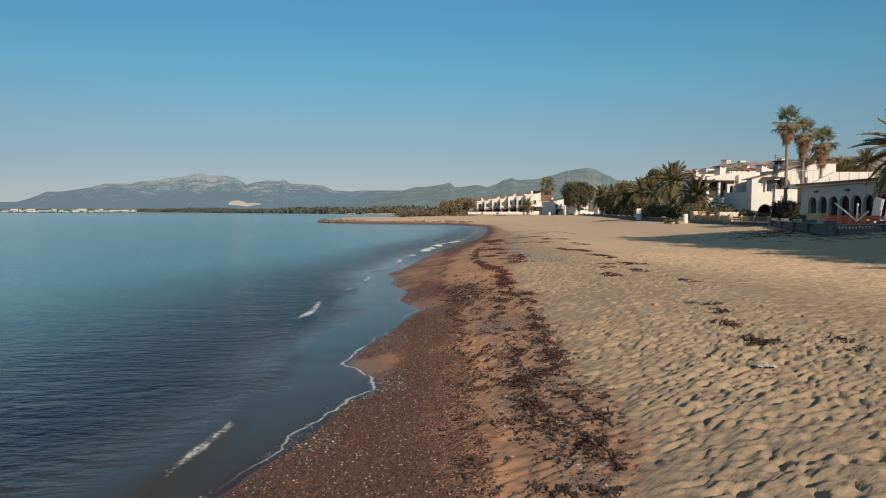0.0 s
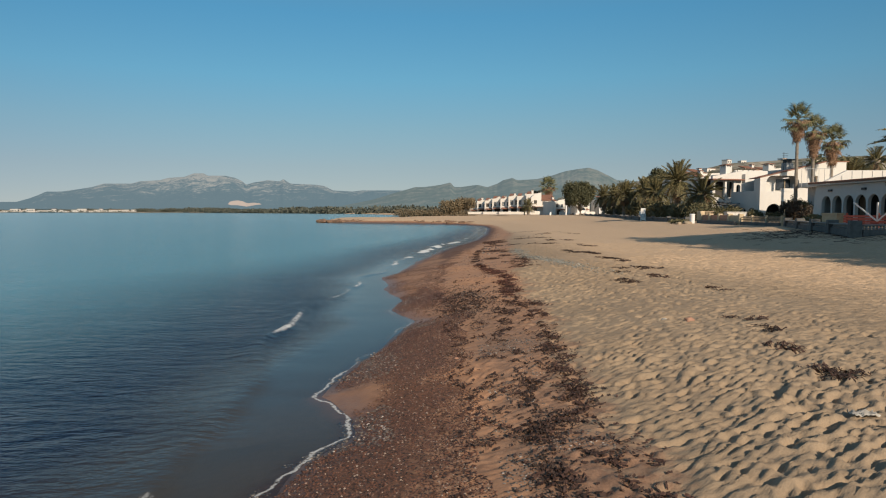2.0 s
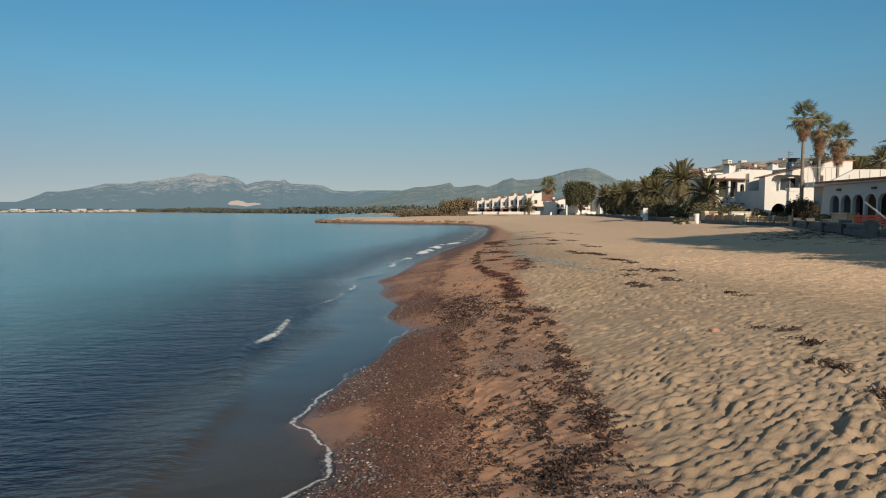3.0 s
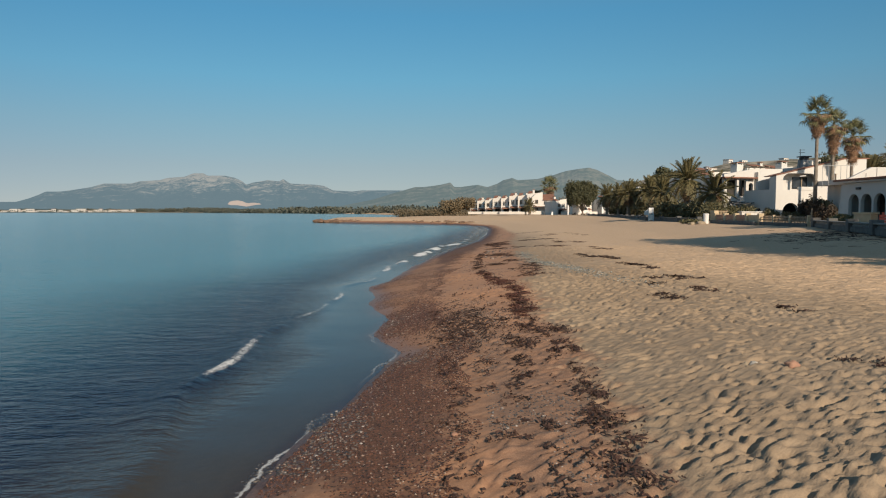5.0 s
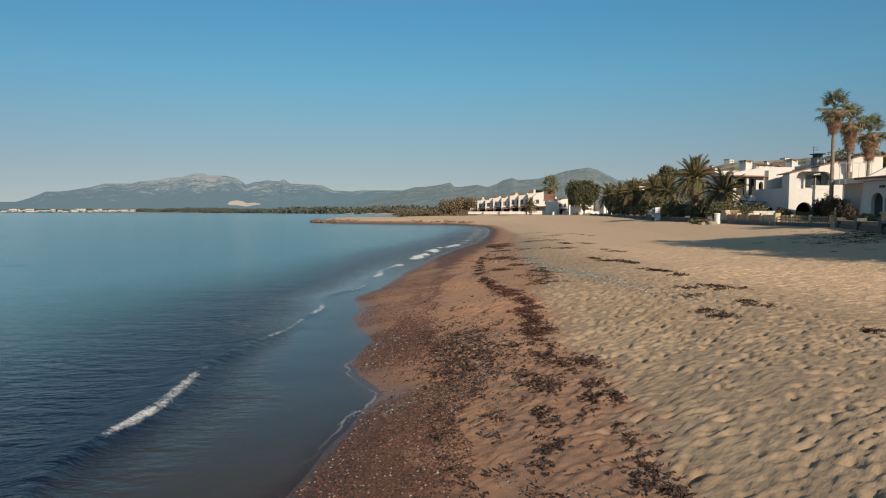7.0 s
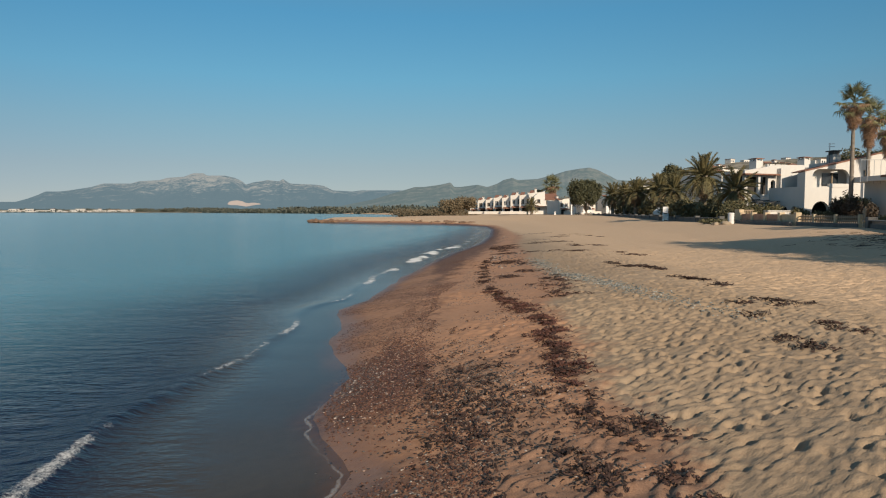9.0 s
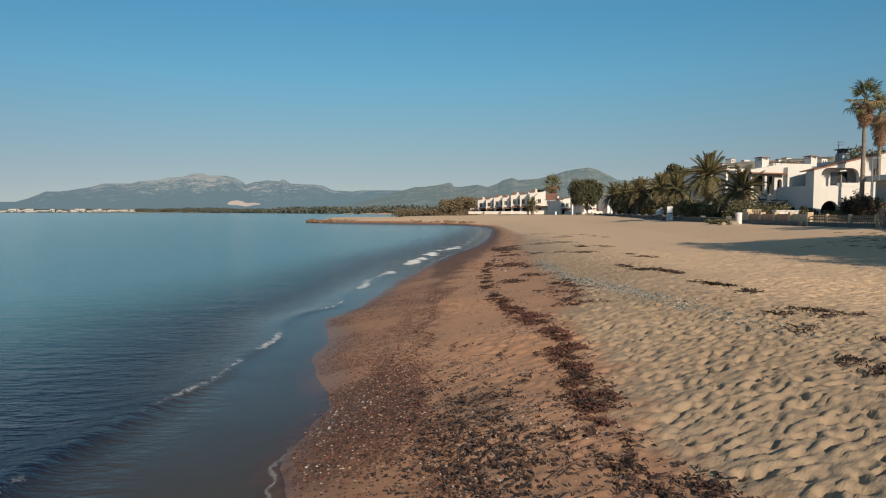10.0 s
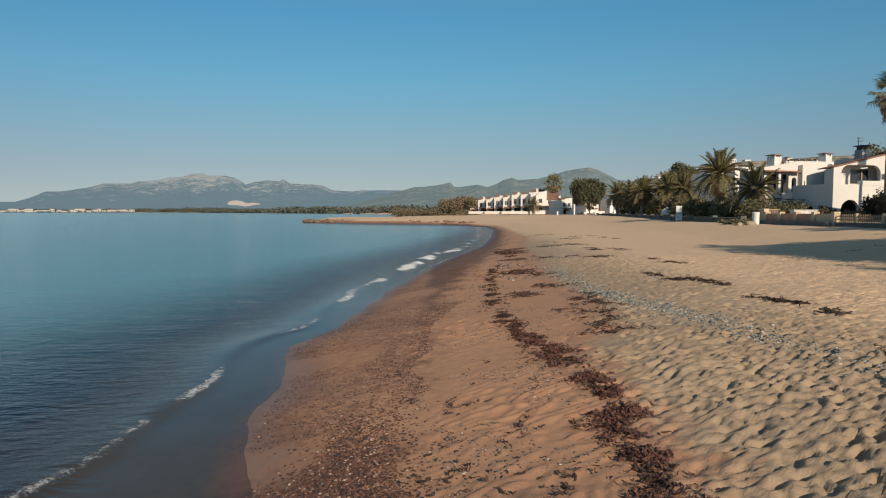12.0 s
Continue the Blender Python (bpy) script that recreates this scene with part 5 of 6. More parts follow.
def shrub(x, y, z, w, h, seed, label, mat=None, leaves=2600, leaf=0.11):
    r = random.Random(seed)
    ob = thing("shrub", pose(x, y, z), label, "shrub", "garden shrubs")
    bm = bmesh.new()
    spots = []
    for k in range(9):
        a = k * 2.4
        q = w * 0.62 * math.sqrt((k + 0.3) / 9)
        c = (q * math.cos(a), q * math.sin(a), h * r.uniform(0.3, 0.62))
        spots.append((*c, w * 0.36, w * 0.36, h * r.uniform(0.26, 0.4)))
        tube(bm, [(0, 0, -0.1), (c[0] * 0.5, c[1] * 0.5, c[2] * 0.6), c], [0.05, 0.035, 0.015], 5)
    part("stems", bm, BARK, ob)
    piece("foliage", leaf_cloud(spots, leaves, leaf, seed), mat or SHRUB_LEAF, ob)
    return ob


FAN_LABEL = "tall fan palm with a skirt of dead brown leaves"
fan_palm(32.05, 59.4, 1.3, 9.4, 1, 1.2, "tall slim fan palm with brown hanging leaves", 0.88)
fan_palm(35.1, 62.1, 1.3, 8.8, 2, 1.7, FAN_LABEL, 0.88)
fan_palm(37.8, 63.6, 1.3, 8.0, 3, 1.6, FAN_LABEL, 0.92)
DATE_LABEL = "bushy date palm with arching green fronds"
date_palm(28.6, 79.0, 1.4, 4.5, 2.9, 11, "large date palm with a high spreading crown", 50, 34)
date_palm(28.1, 70.5, 1.4, 2.7, 2.5, 12, "low date palm with drooping fronds", 40, 24)
date_palm(36.0, 115, 1.45, 4.3, 2.9, 13, DATE_LABEL, 48, 34)
date_palm(35.5, 126, 1.45, 4.2, 2.9, 14, DATE_LABEL, 46, 32)
date_palm(38.9, 121, 1.45, 4.8, 2.9, 15, DATE_LABEL, 48, 34)
date_palm(35.6, 142, 1.5, 3.9, 3.1, 16, "date palm with dry yellowing fronds", 46, 36)
date_palm(32.6, 99, 1.4, 3.7, 2.6, 17, DATE_LABEL, 46, 32)
date_palm(35.6, 104, 1.4, 4.4, 2.7, 26, DATE_LABEL, 46, 32)
date_palm(36.4, 136, 1.5, 3.9, 2.9, 28, "date palm with dry yellowing fronds", 46, 36)
date_palm(37.4, 130, 1.5, 4.3, 2.9, 29, DATE_LABEL, 46, 34)
date_palm(50.5, 76, 1.5, 6.6, 2.0, 27, "young date palm behind the white houses", 34, 6)
date_palm(42.8, 68.5, 1.35, 4.6, 2.2, 18, "young date palm behind the white houses", 40, 6)
date_palm(26.8, 36.0, 1.3, 4.2, 3.0, 19, "dense date palm with dark drooping fronds", 64, 40)
# unseen palms and pines, placed out of view to cast the shadow on the sand
date_palm(22.9, 15.4, 1.2, 8.2, 3.3, 20, DATE_LABEL, 52, 14)
date_palm(23.2, 9.4, 1.2, 8.2, 3.3, 21, DATE_LABEL, 52, 14)
date_palm(22.8, 4.2, 1.2, 8.0, 3.3, 23, DATE_LABEL, 52, 14)
date_palm(23.4, -1.4, 1.2, 8.2, 3.3, 25, DATE_LABEL, 52, 14)
for k, (x, y, h) in enumerate([(24.0, 17.0, 12.5), (24.2, 11.0, 12.8), (24.4, 4.6, 12.0)]):
    broad_tree("pine_tree", x, y, 1.2, h, 5.0, 41 + k, PINE_LEAF, "unseen dense pine added to shade the sand", 5000, 0.26, 0.8, 20, 0.3)
date_palm(24.6, 184, 1.4, 2.4, 2.4, 24, "small date palm before the white houses", 40, 12)
fan_palm(35.4, 215, 1.6, 9.2, 22, 1.7, FAN_LABEL, 2.1)
broad_tree("pine_tree", 38.2, 178, 1.5, 9.2, 4.9, 31, PINE_LEAF, "broad dark umbrella pine behind the beach", 20000, 0.24, 1.05, 26, 0.1)
broad_tree("pine_tree", 43.5, 128, 1.5, 9.2, 4.2, 32, PINE_LEAF, "dark green pine rising above the palms", 6000, 0.24, 0.8, 18, 0.25)
broad_tree("pine_tree", 40.0, 122, 1.5, 7.6, 4.2, 33, PINE_LEAF, "dark green pine rising above the palms", 6000, 0.24, 0.8, 18, 0.25)
broad_tree("pine_tree", 55.0, 88, 1.5, 8.0, 4.2, 34, PINE_LEAF, "dark rounded pine behind the white roofs", 6000, 0.22, 0.7, 18, 0.25)
broad_tree("pine_tree", 58.0, 98, 1.5, 9.0, 5.0, 37, PINE_LEAF, "dark rounded pine behind the white roofs", 6000, 0.22, 0.7, 18, 0.25)
broad_tree("pine_tree", 32.0, 219, 1.5, 8.0, 3.2, 35, PINE_LEAF, "small dark pine beside a tall palm", 3000, 0.26, 0.8, 14, 0.3)
for k, (x, y, w, h) in enumerate([(26.6, 66.5, 2.4, 2.4), (29.0, 66.8, 2.0, 2.0), (31.4, 61.6, 1.3, 1.1), (32.4, 58.6, 1.3, 2.2), (33.2, 60.6, 1.4, 2.6),
                                  (25.2, 45.0, 1.0, 0.9), (25.0, 43.4, 1.0, 0.8), (30.4, 63.4, 0.9, 1.5), (28.0, 75, 2.6, 2.2), (29.0, 84, 3.0, 2.6), (31.5, 89, 3.0, 2.8), (33, 98, 3.4, 3.0), (35.5, 107, 3.6, 3.2),
                                  (36, 118, 3.6, 3.2), (37, 128, 3.6, 3.4), (38, 137, 3.6, 3.2), (37.5, 95, 3.4, 4.0), (39, 146, 3.6, 3.2), (38.6, 124, 3.6, 3.6), (34.5, 103, 3.0, 2.8)]):
    shrub(x, y, 1.3, w, h, 200 + k, "dense grey-green shrub behind the beach wall", leaves=2600 if y < 70 else 1800, leaf=0.10 if y < 70 else 0.2)

for x, y, w, h in ((31.6, 58.6, 0.9, 2.3), (31.2, 56.2, 0.9, 1.7), (32.6, 61.6, 1.1, 2.4)):
    shrub(x, y, 1.3, w, h, 240 + int(y), "dark brown leafed shrub between the white houses", SHRUB_DARK)


def wood(name, label, seed, spots, leaves, leaf, mat):
    ob = piece(name, leaf_cloud(spots, leaves, leaf, seed), mat)
    return tagged(ob, label, "trees", kind="stuff")


r = random.Random(5)
wood("coastal_wood", "brown-green coastal wood behind the groyne", 51,
     [(-18 + 2.6 * k + r.uniform(-2, 2), 285 - 1.2 * k + r.uniform(-8, 8), 1.2 + r.uniform(-0.6, 0.8), 6, 5, r.uniform(1.2, 2.3)) for k in range(12)], 13000, 0.32, FAR_LEAF)
wood("coastal_wood", "brown-green trees around the far white houses", 52,
     [(6 + 2.9 * k + r.uniform(-2, 2), 312 + 1.0 * k + r.uniform(-6, 6), 4.6 + r.uniform(-0.8, 2.4), 4.5, 4, r.uniform(2.6, 4.4)) for k in range(22)], 16000, 0.36, FAR_LEAF)
wood("coastal_wood", "brown scrub trees beside the white row", 57,
     [(0.4 + 0.62 * k + r.uniform(-0.8, 0.8), 206 + r.uniform(-4, 6), 3.2 + r.uniform(-1.0, 1.3) + 0.1 * k, 1.7, 2, r.uniform(1.2, 2.2)) for k in range(15)], 9000, 0.26, FAR_LEAF)
wood("wrack_bank", "low dark bank of dead sea grass on sand", 58,
     [(-3.0 + 1.25 * k + r.uniform(-0.6, 0.6), 168 + r.uniform(-2, 3), 0.85, 1.6, 2.2, r.uniform(0.25, 0.5)) for k in range(16)], 7000, 0.16, SHRUB_DARK)
wood("coastal_wood", "dark woodland strip along the far shore", 53,
     [(-760 + 34 * k + r.uniform(-9, 9), 1950 - 60 * k + r.uniform(-30, 30), 3 + r.uniform(-2, 3), 30, 30, r.uniform(3, 7)) for k in range(23)], 16000, 2.2, SHORE_WOOD)
wood("coastal_wood", "dark woodland strip along the far shore", 54,
     [(-2150 + 70 * k + r.uniform(-20, 20), 3080 - 42 * k + r.uniform(-30, 30), 6 + r.uniform(-3, 4), 50, 40, r.uniform(5, 10)) for k in range(21)], 16000, 3.0, SHORE_WOOD)


wood("dune_grass", "low green-grey grass on the sandy bank", 55,
     [(23.0 + 0.33 * k + r.uniform(-0.5, 0.5), 62.5 + 0.9 * k + r.uniform(-1, 1), 1.36, 0.9, 1.1, r.uniform(0.14, 0.3)) for k in range(15)], 9000, 0.10, SHRUB_LEAF)


# walls greyed: distance haze over the town is put into their colour
TOWN = plain("haze_greyed_render", (0.36, 0.35, 0.33), (0.50, 0.485, 0.455), 0.05)
wood("coastal_wood", "dark seafront trees before the far town", 56,
     [(-1640 + 27 * k + r.uniform(-16, 16), 2380 + 4 * k + r.uniform(-6, 6), 1.5, r.uniform(5, 15), 6, r.uniform(2.0, 4.6)) for k in range(44)], 9000, 1.4, SHORE_WOOD)


# far town on the other side of the bay
def far_block(x, y, w, h, seed, label, mat):
    ob = thing("seafront_block", pose(x, y, 1.5, 0, 0, 24), label, "building", "far seafront town")
    part("wall", boxed(0, 0, 0, w, w * 0.5, h, bevel=0.3), mat, ob)
    part("roof", boxed(-0.4, -0.4, h + 0.01, w + 0.4, w * 0.5 + 0.4, h + 0.8), ROOF if seed % 3 == 0 else mat, ob)
    for k in range(max(2, int(w / 9))):
        part("window", boxed(2 + 9 * k, -0.25, h * 0.35, 5.5 + 9 * k, -0.02, h * 0.7), GLASS, ob)


r = random.Random(9)
for k in range(38):
    d = 2720 - 8 * k
    px = 2 + 6.3 * k + r.uniform(-5, 5)
    far_block(d * (px - 784) / 1120, d, r.uniform(9, 42), r.choice((4, 5, 6, 7, 9, 13)), k, "pale apartment block on the far shore", TOWN)
for px, w, h in ((525, 40, 8), (545, 22, 8), (570, 26, 9), (600, 14, 6), (618, 16, 9), (705, 12, 7)):
    far_block(1150 * (px - 784) / 1120, 1150, w * 0.5, h * 0.7, px, "pale low villa on the far shore", WHITE_FAR if px != 570 else OCHRE)


# villas on the dry hillside above the roofs
spots = np.array([v.co[:] for v in HILLSIDE.data.vertices])
r = random.Random(21)
for k in range(14):
    d, az = r.uniform(520, 860), r.uniform(15.5, 31)
    x, y = d * math.tan(radians(az)), d
    z = float(spots[np.argmin(np.hypot(spots[:, 0] - x, spots[:, 1] - y)), 2])
    villa = thing("hillside_villa", pose(x, y, z - 1.0, 0, 0, r.uniform(10, 40)), "small white villa on the dry hillside", "house", "villas on the hillside")
    w, h = r.uniform(6, 11), r.uniform(3.5, 6)
    part("wall", boxed(0, 0, 0, w, 7, h, bevel=0.05), WHITE_FAR, villa)
    part("roof", boxed(-0.3, -0.3, h + 0.01, w + 0.3, 7.3, h + 0.35, bevel=0.05), ROOF if k % 2 else WHITE_FAR, villa)
    for q in range(2):
        part("window", boxed(w * (0.18 + 0.4 * q), -0.08, h * 0.4, w * (0.18 + 0.4 * q) + 1.4, -0.005, h * 0.75), GLASS, villa)


# ---- small things on the beach ----
def ground_z(x, y):
    i = np.clip(np.searchsorted(gx_lines, x) - 1, 0, len(gx_lines) - 2)
    j = np.clip(np.searchsorted(gy_lines, y) - 1, 0, len(gy_lines) - 2)
    fx, fy = (x - gx_lines[i]) / (gx_lines[i + 1] - gx_lines[i]), (y - gy_lines[j]) / (gy_lines[j + 1] - gy_lines[j])
    return (GZ[j, i] * (1 - fx) + GZ[j, i + 1] * fx) * (1 - fy) + (GZ[j + 1, i] * (1 - fx) + GZ[j + 1, i + 1] * fx) * fy


bm = bmesh.new()
bmesh.ops.create_icosphere(bm, subdivisions=1, radius=1.0)
bm.verts.ensure_lookup_table()
BALL_V = np.array([v.co[:] for v in bm.verts])
BALL_F = np.array([[v.index for v in f.verts] for f in bm.faces])
bm.free()


BIT_V = np.array([(1, 0, 0), (0, 1, 0), (-1, 0, 0), (0, -1, 0), (0, 0, 1.0), (0.1, 0.1, -1)])
BIT_F = np.array([(0, 1, 4), (1, 2, 4), (2, 3, 4), (3, 0, 4), (1, 0, 5), (2, 1, 5), (3, 2, 5), (0, 3, 5)])


def pebbles(name, label, x, y, size, mat, seed, BALL_V=BALL_V, BALL_F=BALL_F):
    r = np.random.default_rng(seed)
    n = len(x)
    s = size * r.uniform(0.6, 1.5, n)
    lumps = BALL_V[None] * (1 + 0.22 * r.normal(size=(n, len(BALL_V), 1)))
    lumps = lumps * np.stack([s, s * r.uniform(0.6, 1.0, n), s * r.uniform(0.3, 0.55, n)], 1)[:, None]
    a = r.uniform(0, 6.283, n)
    c, q = np.cos(a)[:, None], np.sin(a)[:, None]
    v = np.stack([lumps[..., 0] * c - lumps[..., 1] * q + x[:, None], lumps[..., 0] * q + lumps[..., 1] * c + y[:, None], lumps[..., 2] + (ground_z(x, y) + 0.05 * s)[:, None]], -1)
    f = (BALL_F[None] + (np.arange(n) * len(BALL_V))[:, None, None]).reshape(-1, 3)
    ob = piece(name, mesh_of(name, v.reshape(-1, 3), f.tolist()), mat, smooth_faces=True)
    return tagged(ob, label, "pebbles", kind="stuff")


def scatter(count, y0, y1, inner, outer, seed, lump=0.0, size=0.7):
    """Random places between two curves of y, thinned by a lumpy field."""
    r = np.random.default_rng(seed)
    y = y0 + (y1 - y0) * r.uniform(0, 1, count) ** 1.25
    a, c = inner(y), outer(y)
    x = a + (c - a) * r.uniform(0, 1, count)
    k = rough_field(x, y, size, seed, 2) > lump + 1.1 * np.clip((x - a) / (c - a + 1e-6) - 0.62, 0, 1) * r.uniform(0.2, 2.4, count)
    return x[k], y[k]


sx, sy = zip(*[p for p in SHORE if -1 < p[1] < 90])


def on_shingle(x, y):
    k = bare_sand(x, y) < 0.2 + 0.6 * lattice(np.round(x * 900), np.round(y * 900), 5)
    return x[k], y[k]


def waterline(y):
    return np.interp(y, sy, sx)


x, y = scatter(80000, 3.8, 27, lambda y: waterline(y) + 0.05, lambda y: red_edge(y) + 0.3 + 0.4 * rough_field(y, 0 * y + 3, 0.9, 63, 3), 71, -1.2, 1.6)
x, y = on_shingle(x, y)
pebbles("shingle", "small wet red and brown shingle near the water", x, y, 0.012, PEBBLE_RED, 71, BIT_V, BIT_F)
x, y = scatter(11000, 3, 26, lambda y: waterline(y) - 0.2, lambda y: waterline(y) + 0.7, 72, 0.02, 0.8)
k = bare_sand(x, y) < 0.45
x, y = x[k], y[k]
pebbles("pebbles", "dark wet pebbles along the waterline", x, y, 0.015, PEBBLE, 72)
x, y = scatter(17000, 3, 30, lambda y: red_edge(y) + 0.4, lambda y: tan_edge(y) - 0.1, 73, 0.04, 0.6)
pebbles("pebbles", "grey and pale pebbles among dried weed", x, y, 0.011, PEBBLE, 73)
r = np.random.default_rng(74)
x, y = r.normal(0.55, 0.27, 900), r.normal(16.8, 0.55, 900)
pebbles("pebbles", "patch of dark blue-grey pebbles on orange sand", x, y, 0.013, PEBBLE_DARK, 74)
x, y = r.normal(0.45, 0.36, 1000), r.normal(15.3, 0.85, 1000)
pebbles("pebbles", "dark grey pebbles strewn over damp brown sand", x, y, 0.012, PEBBLE_DARK, 78)
x, y = r.normal(-0.36, 0.27, 6500), r.normal(18.1, 1.0, 6500)
pebbles("pebbles", "patch of coarse red-brown pebbles on damp sand", x, y, 0.0125, PEBBLE_RED, 77)
s = r.uniform(0, 1, 3200) ** 0.8
path_x = np.interp(s, [0, 0.2, 0.5, 0.75, 1], [4.9, 4.4, 3.9, 3.35, 3.6])
path_y = np.interp(s, [0, 0.2, 0.5, 0.75, 1], [19.6, 22.0, 24.6, 27.2, 33.0])
x, y = path_x + r.normal(0, 0.2, 3200), path_y + r.normal(0, 0.5, 3200)
pebbles("pebbles", "band of green-grey pebbles crossing dry sand", x, y, 0.02, PEBBLE_GREEN, 75)
x, y = scatter(1500, 30, 62, lambda y: tan_edge(y) - 1.5, lambda y: tan_edge(y) + 2.5, 76, 0.1, 2.0)
pebbles("pebbles", "scattered grey pebbles farther along the beach", x, y, 0.04, PEBBLE, 76)


def weed(name, label, x, y, length, seed, kind="", mat=None, lift=0.03):
    """Dried ribbons of sea grass lying in a tangle: each ribbon is a thin bent strip."""
    r = np.random.default_rng(seed)
    n = len(x)
    a, bend = r.uniform(0, 6.283, n), r.normal(0, 0.9, n)
    ln, wd = length * r.uniform(0.4, 1.5, n), r.uniform(0.004, 0.012, n)
    z0 = r.uniform(0.004, lift, n) + 0.004
    v = np.zeros((n, 8, 3))
    cx, cy = x.copy(), y.copy()
    for k in range(4):
        ang = a + bend * k / 3
        side = np.stack([-np.sin(ang), np.cos(ang)], 1) * wd[:, None] * (1 if k < 3 else 0.4)
        gz = ground_z(cx, cy) + z0 * (0.5 + r.uniform(0, 1.0, n))
        v[:, 2 * k, 0], v[:, 2 * k, 1] = cx - side[:, 0], cy - side[:, 1]
        v[:, 2 * k + 1, 0], v[:, 2 * k + 1, 1] = cx + side[:, 0], cy + side[:, 1]
        v[:, 2 * k, 2], v[:, 2 * k + 1, 2] = gz - wd * r.uniform(0, 0.5, n), gz + wd * r.uniform(0.2, 1.4, n)
        cx, cy = cx + np.cos(ang) * ln / 3, cy + np.sin(ang) * ln / 3
    f = []
    for i in range(0, 8 * n, 8):
        f += [(i, i + 2, i + 3, i + 1), (i + 2, i + 4, i + 5, i + 3), (i + 4, i + 6, i + 7, i + 5)]
    ob = piece(name, mesh_of(name, v.reshape(-1, 3), f), mat or WEED)
    return tagged(ob, label, "seaweed", kind=kind)


# the wrack line where the damp strip meets the dry sand
def strand(count, y0, y1, middle, wide, seed, gap=0.0, lump=0.17):
    r = np.random.default_rng(seed)
    y = r.uniform(y0, y1, count)
    x = middle(y) + wide * r.normal(0, 1, count) * (0.6 + 0.5 * rough_field(y, y * 0, 0.8, seed)) + 0.12 * rough_field(y, y * 0 + 7, 0.7, seed + 1)
    k = rough_field(x, y, lump, seed, 2) > gap + r.normal(0, 0.2, count)
    return x[k], y[k]


def wrack(y):
    """The middle of the main wrack line."""
    return np.interp(y, [3, 6, 9, 12, 14.2, 16.5, 18.5, 20, 22, 23.5, 25.5, 30, 34], [1.2, 1.32, 1.55, 1.68, 1.75, 1.6, 1.82, 1.88, 1.64, 1.4, 1.3, 1.55, 1.9])


x, y = strand(15000, 3.5, 34, wrack, 0.17, 81, 0.27, 0.2)
weed("seaweed_line", "dark red-brown line of dried sea grass", x, y, 0.05, 81, "stuff", lift=0.014)
x, y = strand(8500, 16.5, 24, wrack, 0.16, 92, 0.14, 0.22)
weed("seaweed_line", "reddish brown drift of dried sea grass", x, y, 0.05, 92, "stuff", WEED_RED, lift=0.018)
x, y = strand(5500, 3.5, 16.5, lambda y: np.interp(y, [3, 6.5, 8, 12, 16], [0.85, 0.9, 1.0, 1.1, 1.3]), 0.17, 86, 0.28, 0.24)
weed("seaweed_line", "broken dark line of dried sea grass among pebbles", x, y, 0.045, 86, "stuff", lift=0.012)
x, y = strand(4200, 4, 16, lambda y: tan_edge(y) - 0.06, 0.13, 89, 0.36, 0.3)
weed("seaweed_line", "ragged outer line of dried sea grass on sand", x, y, 0.05, 89, "stuff", lift=0.012)
for k, (cx, cy, n) in enumerate([(0.92, 6.4, 520), (0.95, 7.5, 620), (1.22, 7.8, 520), (1.25, 5.1, 420), (1.56, 8.8, 620), (1.48, 9.8, 360), (1.63, 10.6, 420), (1.68, 11.6, 300), (1.05, 5.6, 300), (1.36, 14.3, 380), (1.55, 15.6, 300), (2.03, 15.3, 420), (1.72, 17.2, 360)]):
    q = np.random.default_rng(400 + k)
    weed("seaweed_clump", "thick dark tangle of dried sea grass", q.normal(cx, 0.11, n // 3), q.normal(cy, 0.17, n // 3), 0.05, 420 + k, "stuff", lift=0.022)
x, y = strand(1300, 3.5, 13, lambda y: red_edge(y) + 0.12, 0.14, 87, 0.3)
weed("seaweed_line", "thin dark scraps of weed edging the red shingle", x, y, 0.05, 87, "stuff", lift=0.02)
x, y = strand(1300, 22.5, 26.5, lambda y: 2.6 + 0.12 * (y - 22.5), 0.4, 88, 0.2)
weed("seaweed_patch", "loose brown patch of dried sea grass", x, y, 0.09, 88, "stuff", lift=0.03)
x, y = scatter(6000, 24, 46, lambda y: tan_edge(y) - 1.5, lambda y: tan_edge(y) + 0.1, 82, 0.15, 1.0)
weed("seaweed_line", "dark red-brown scatter of dried sea grass", x, y, 0.14, 82, "stuff", lift=0.03)
x, y = scatter(9000, 3, 22, lambda y: red_edge(y) - 0.1, lambda y: tan_edge(y) - 0.3, 83, 0.28, 0.22)
weed("seaweed_scraps", "loose scraps of dried sea grass on damp sand", x, y, 0.06, 83, "stuff")
x, y = np.random.default_rng(90).normal(0.55, 0.38, 1000), np.random.default_rng(91).normal(16.2, 1.1, 1000)
weed("seaweed_scraps", "dark scraps of weed among grey pebbles", x, y, 0.05, 90, "stuff", lift=0.025)
r = np.random.default_rng(84)
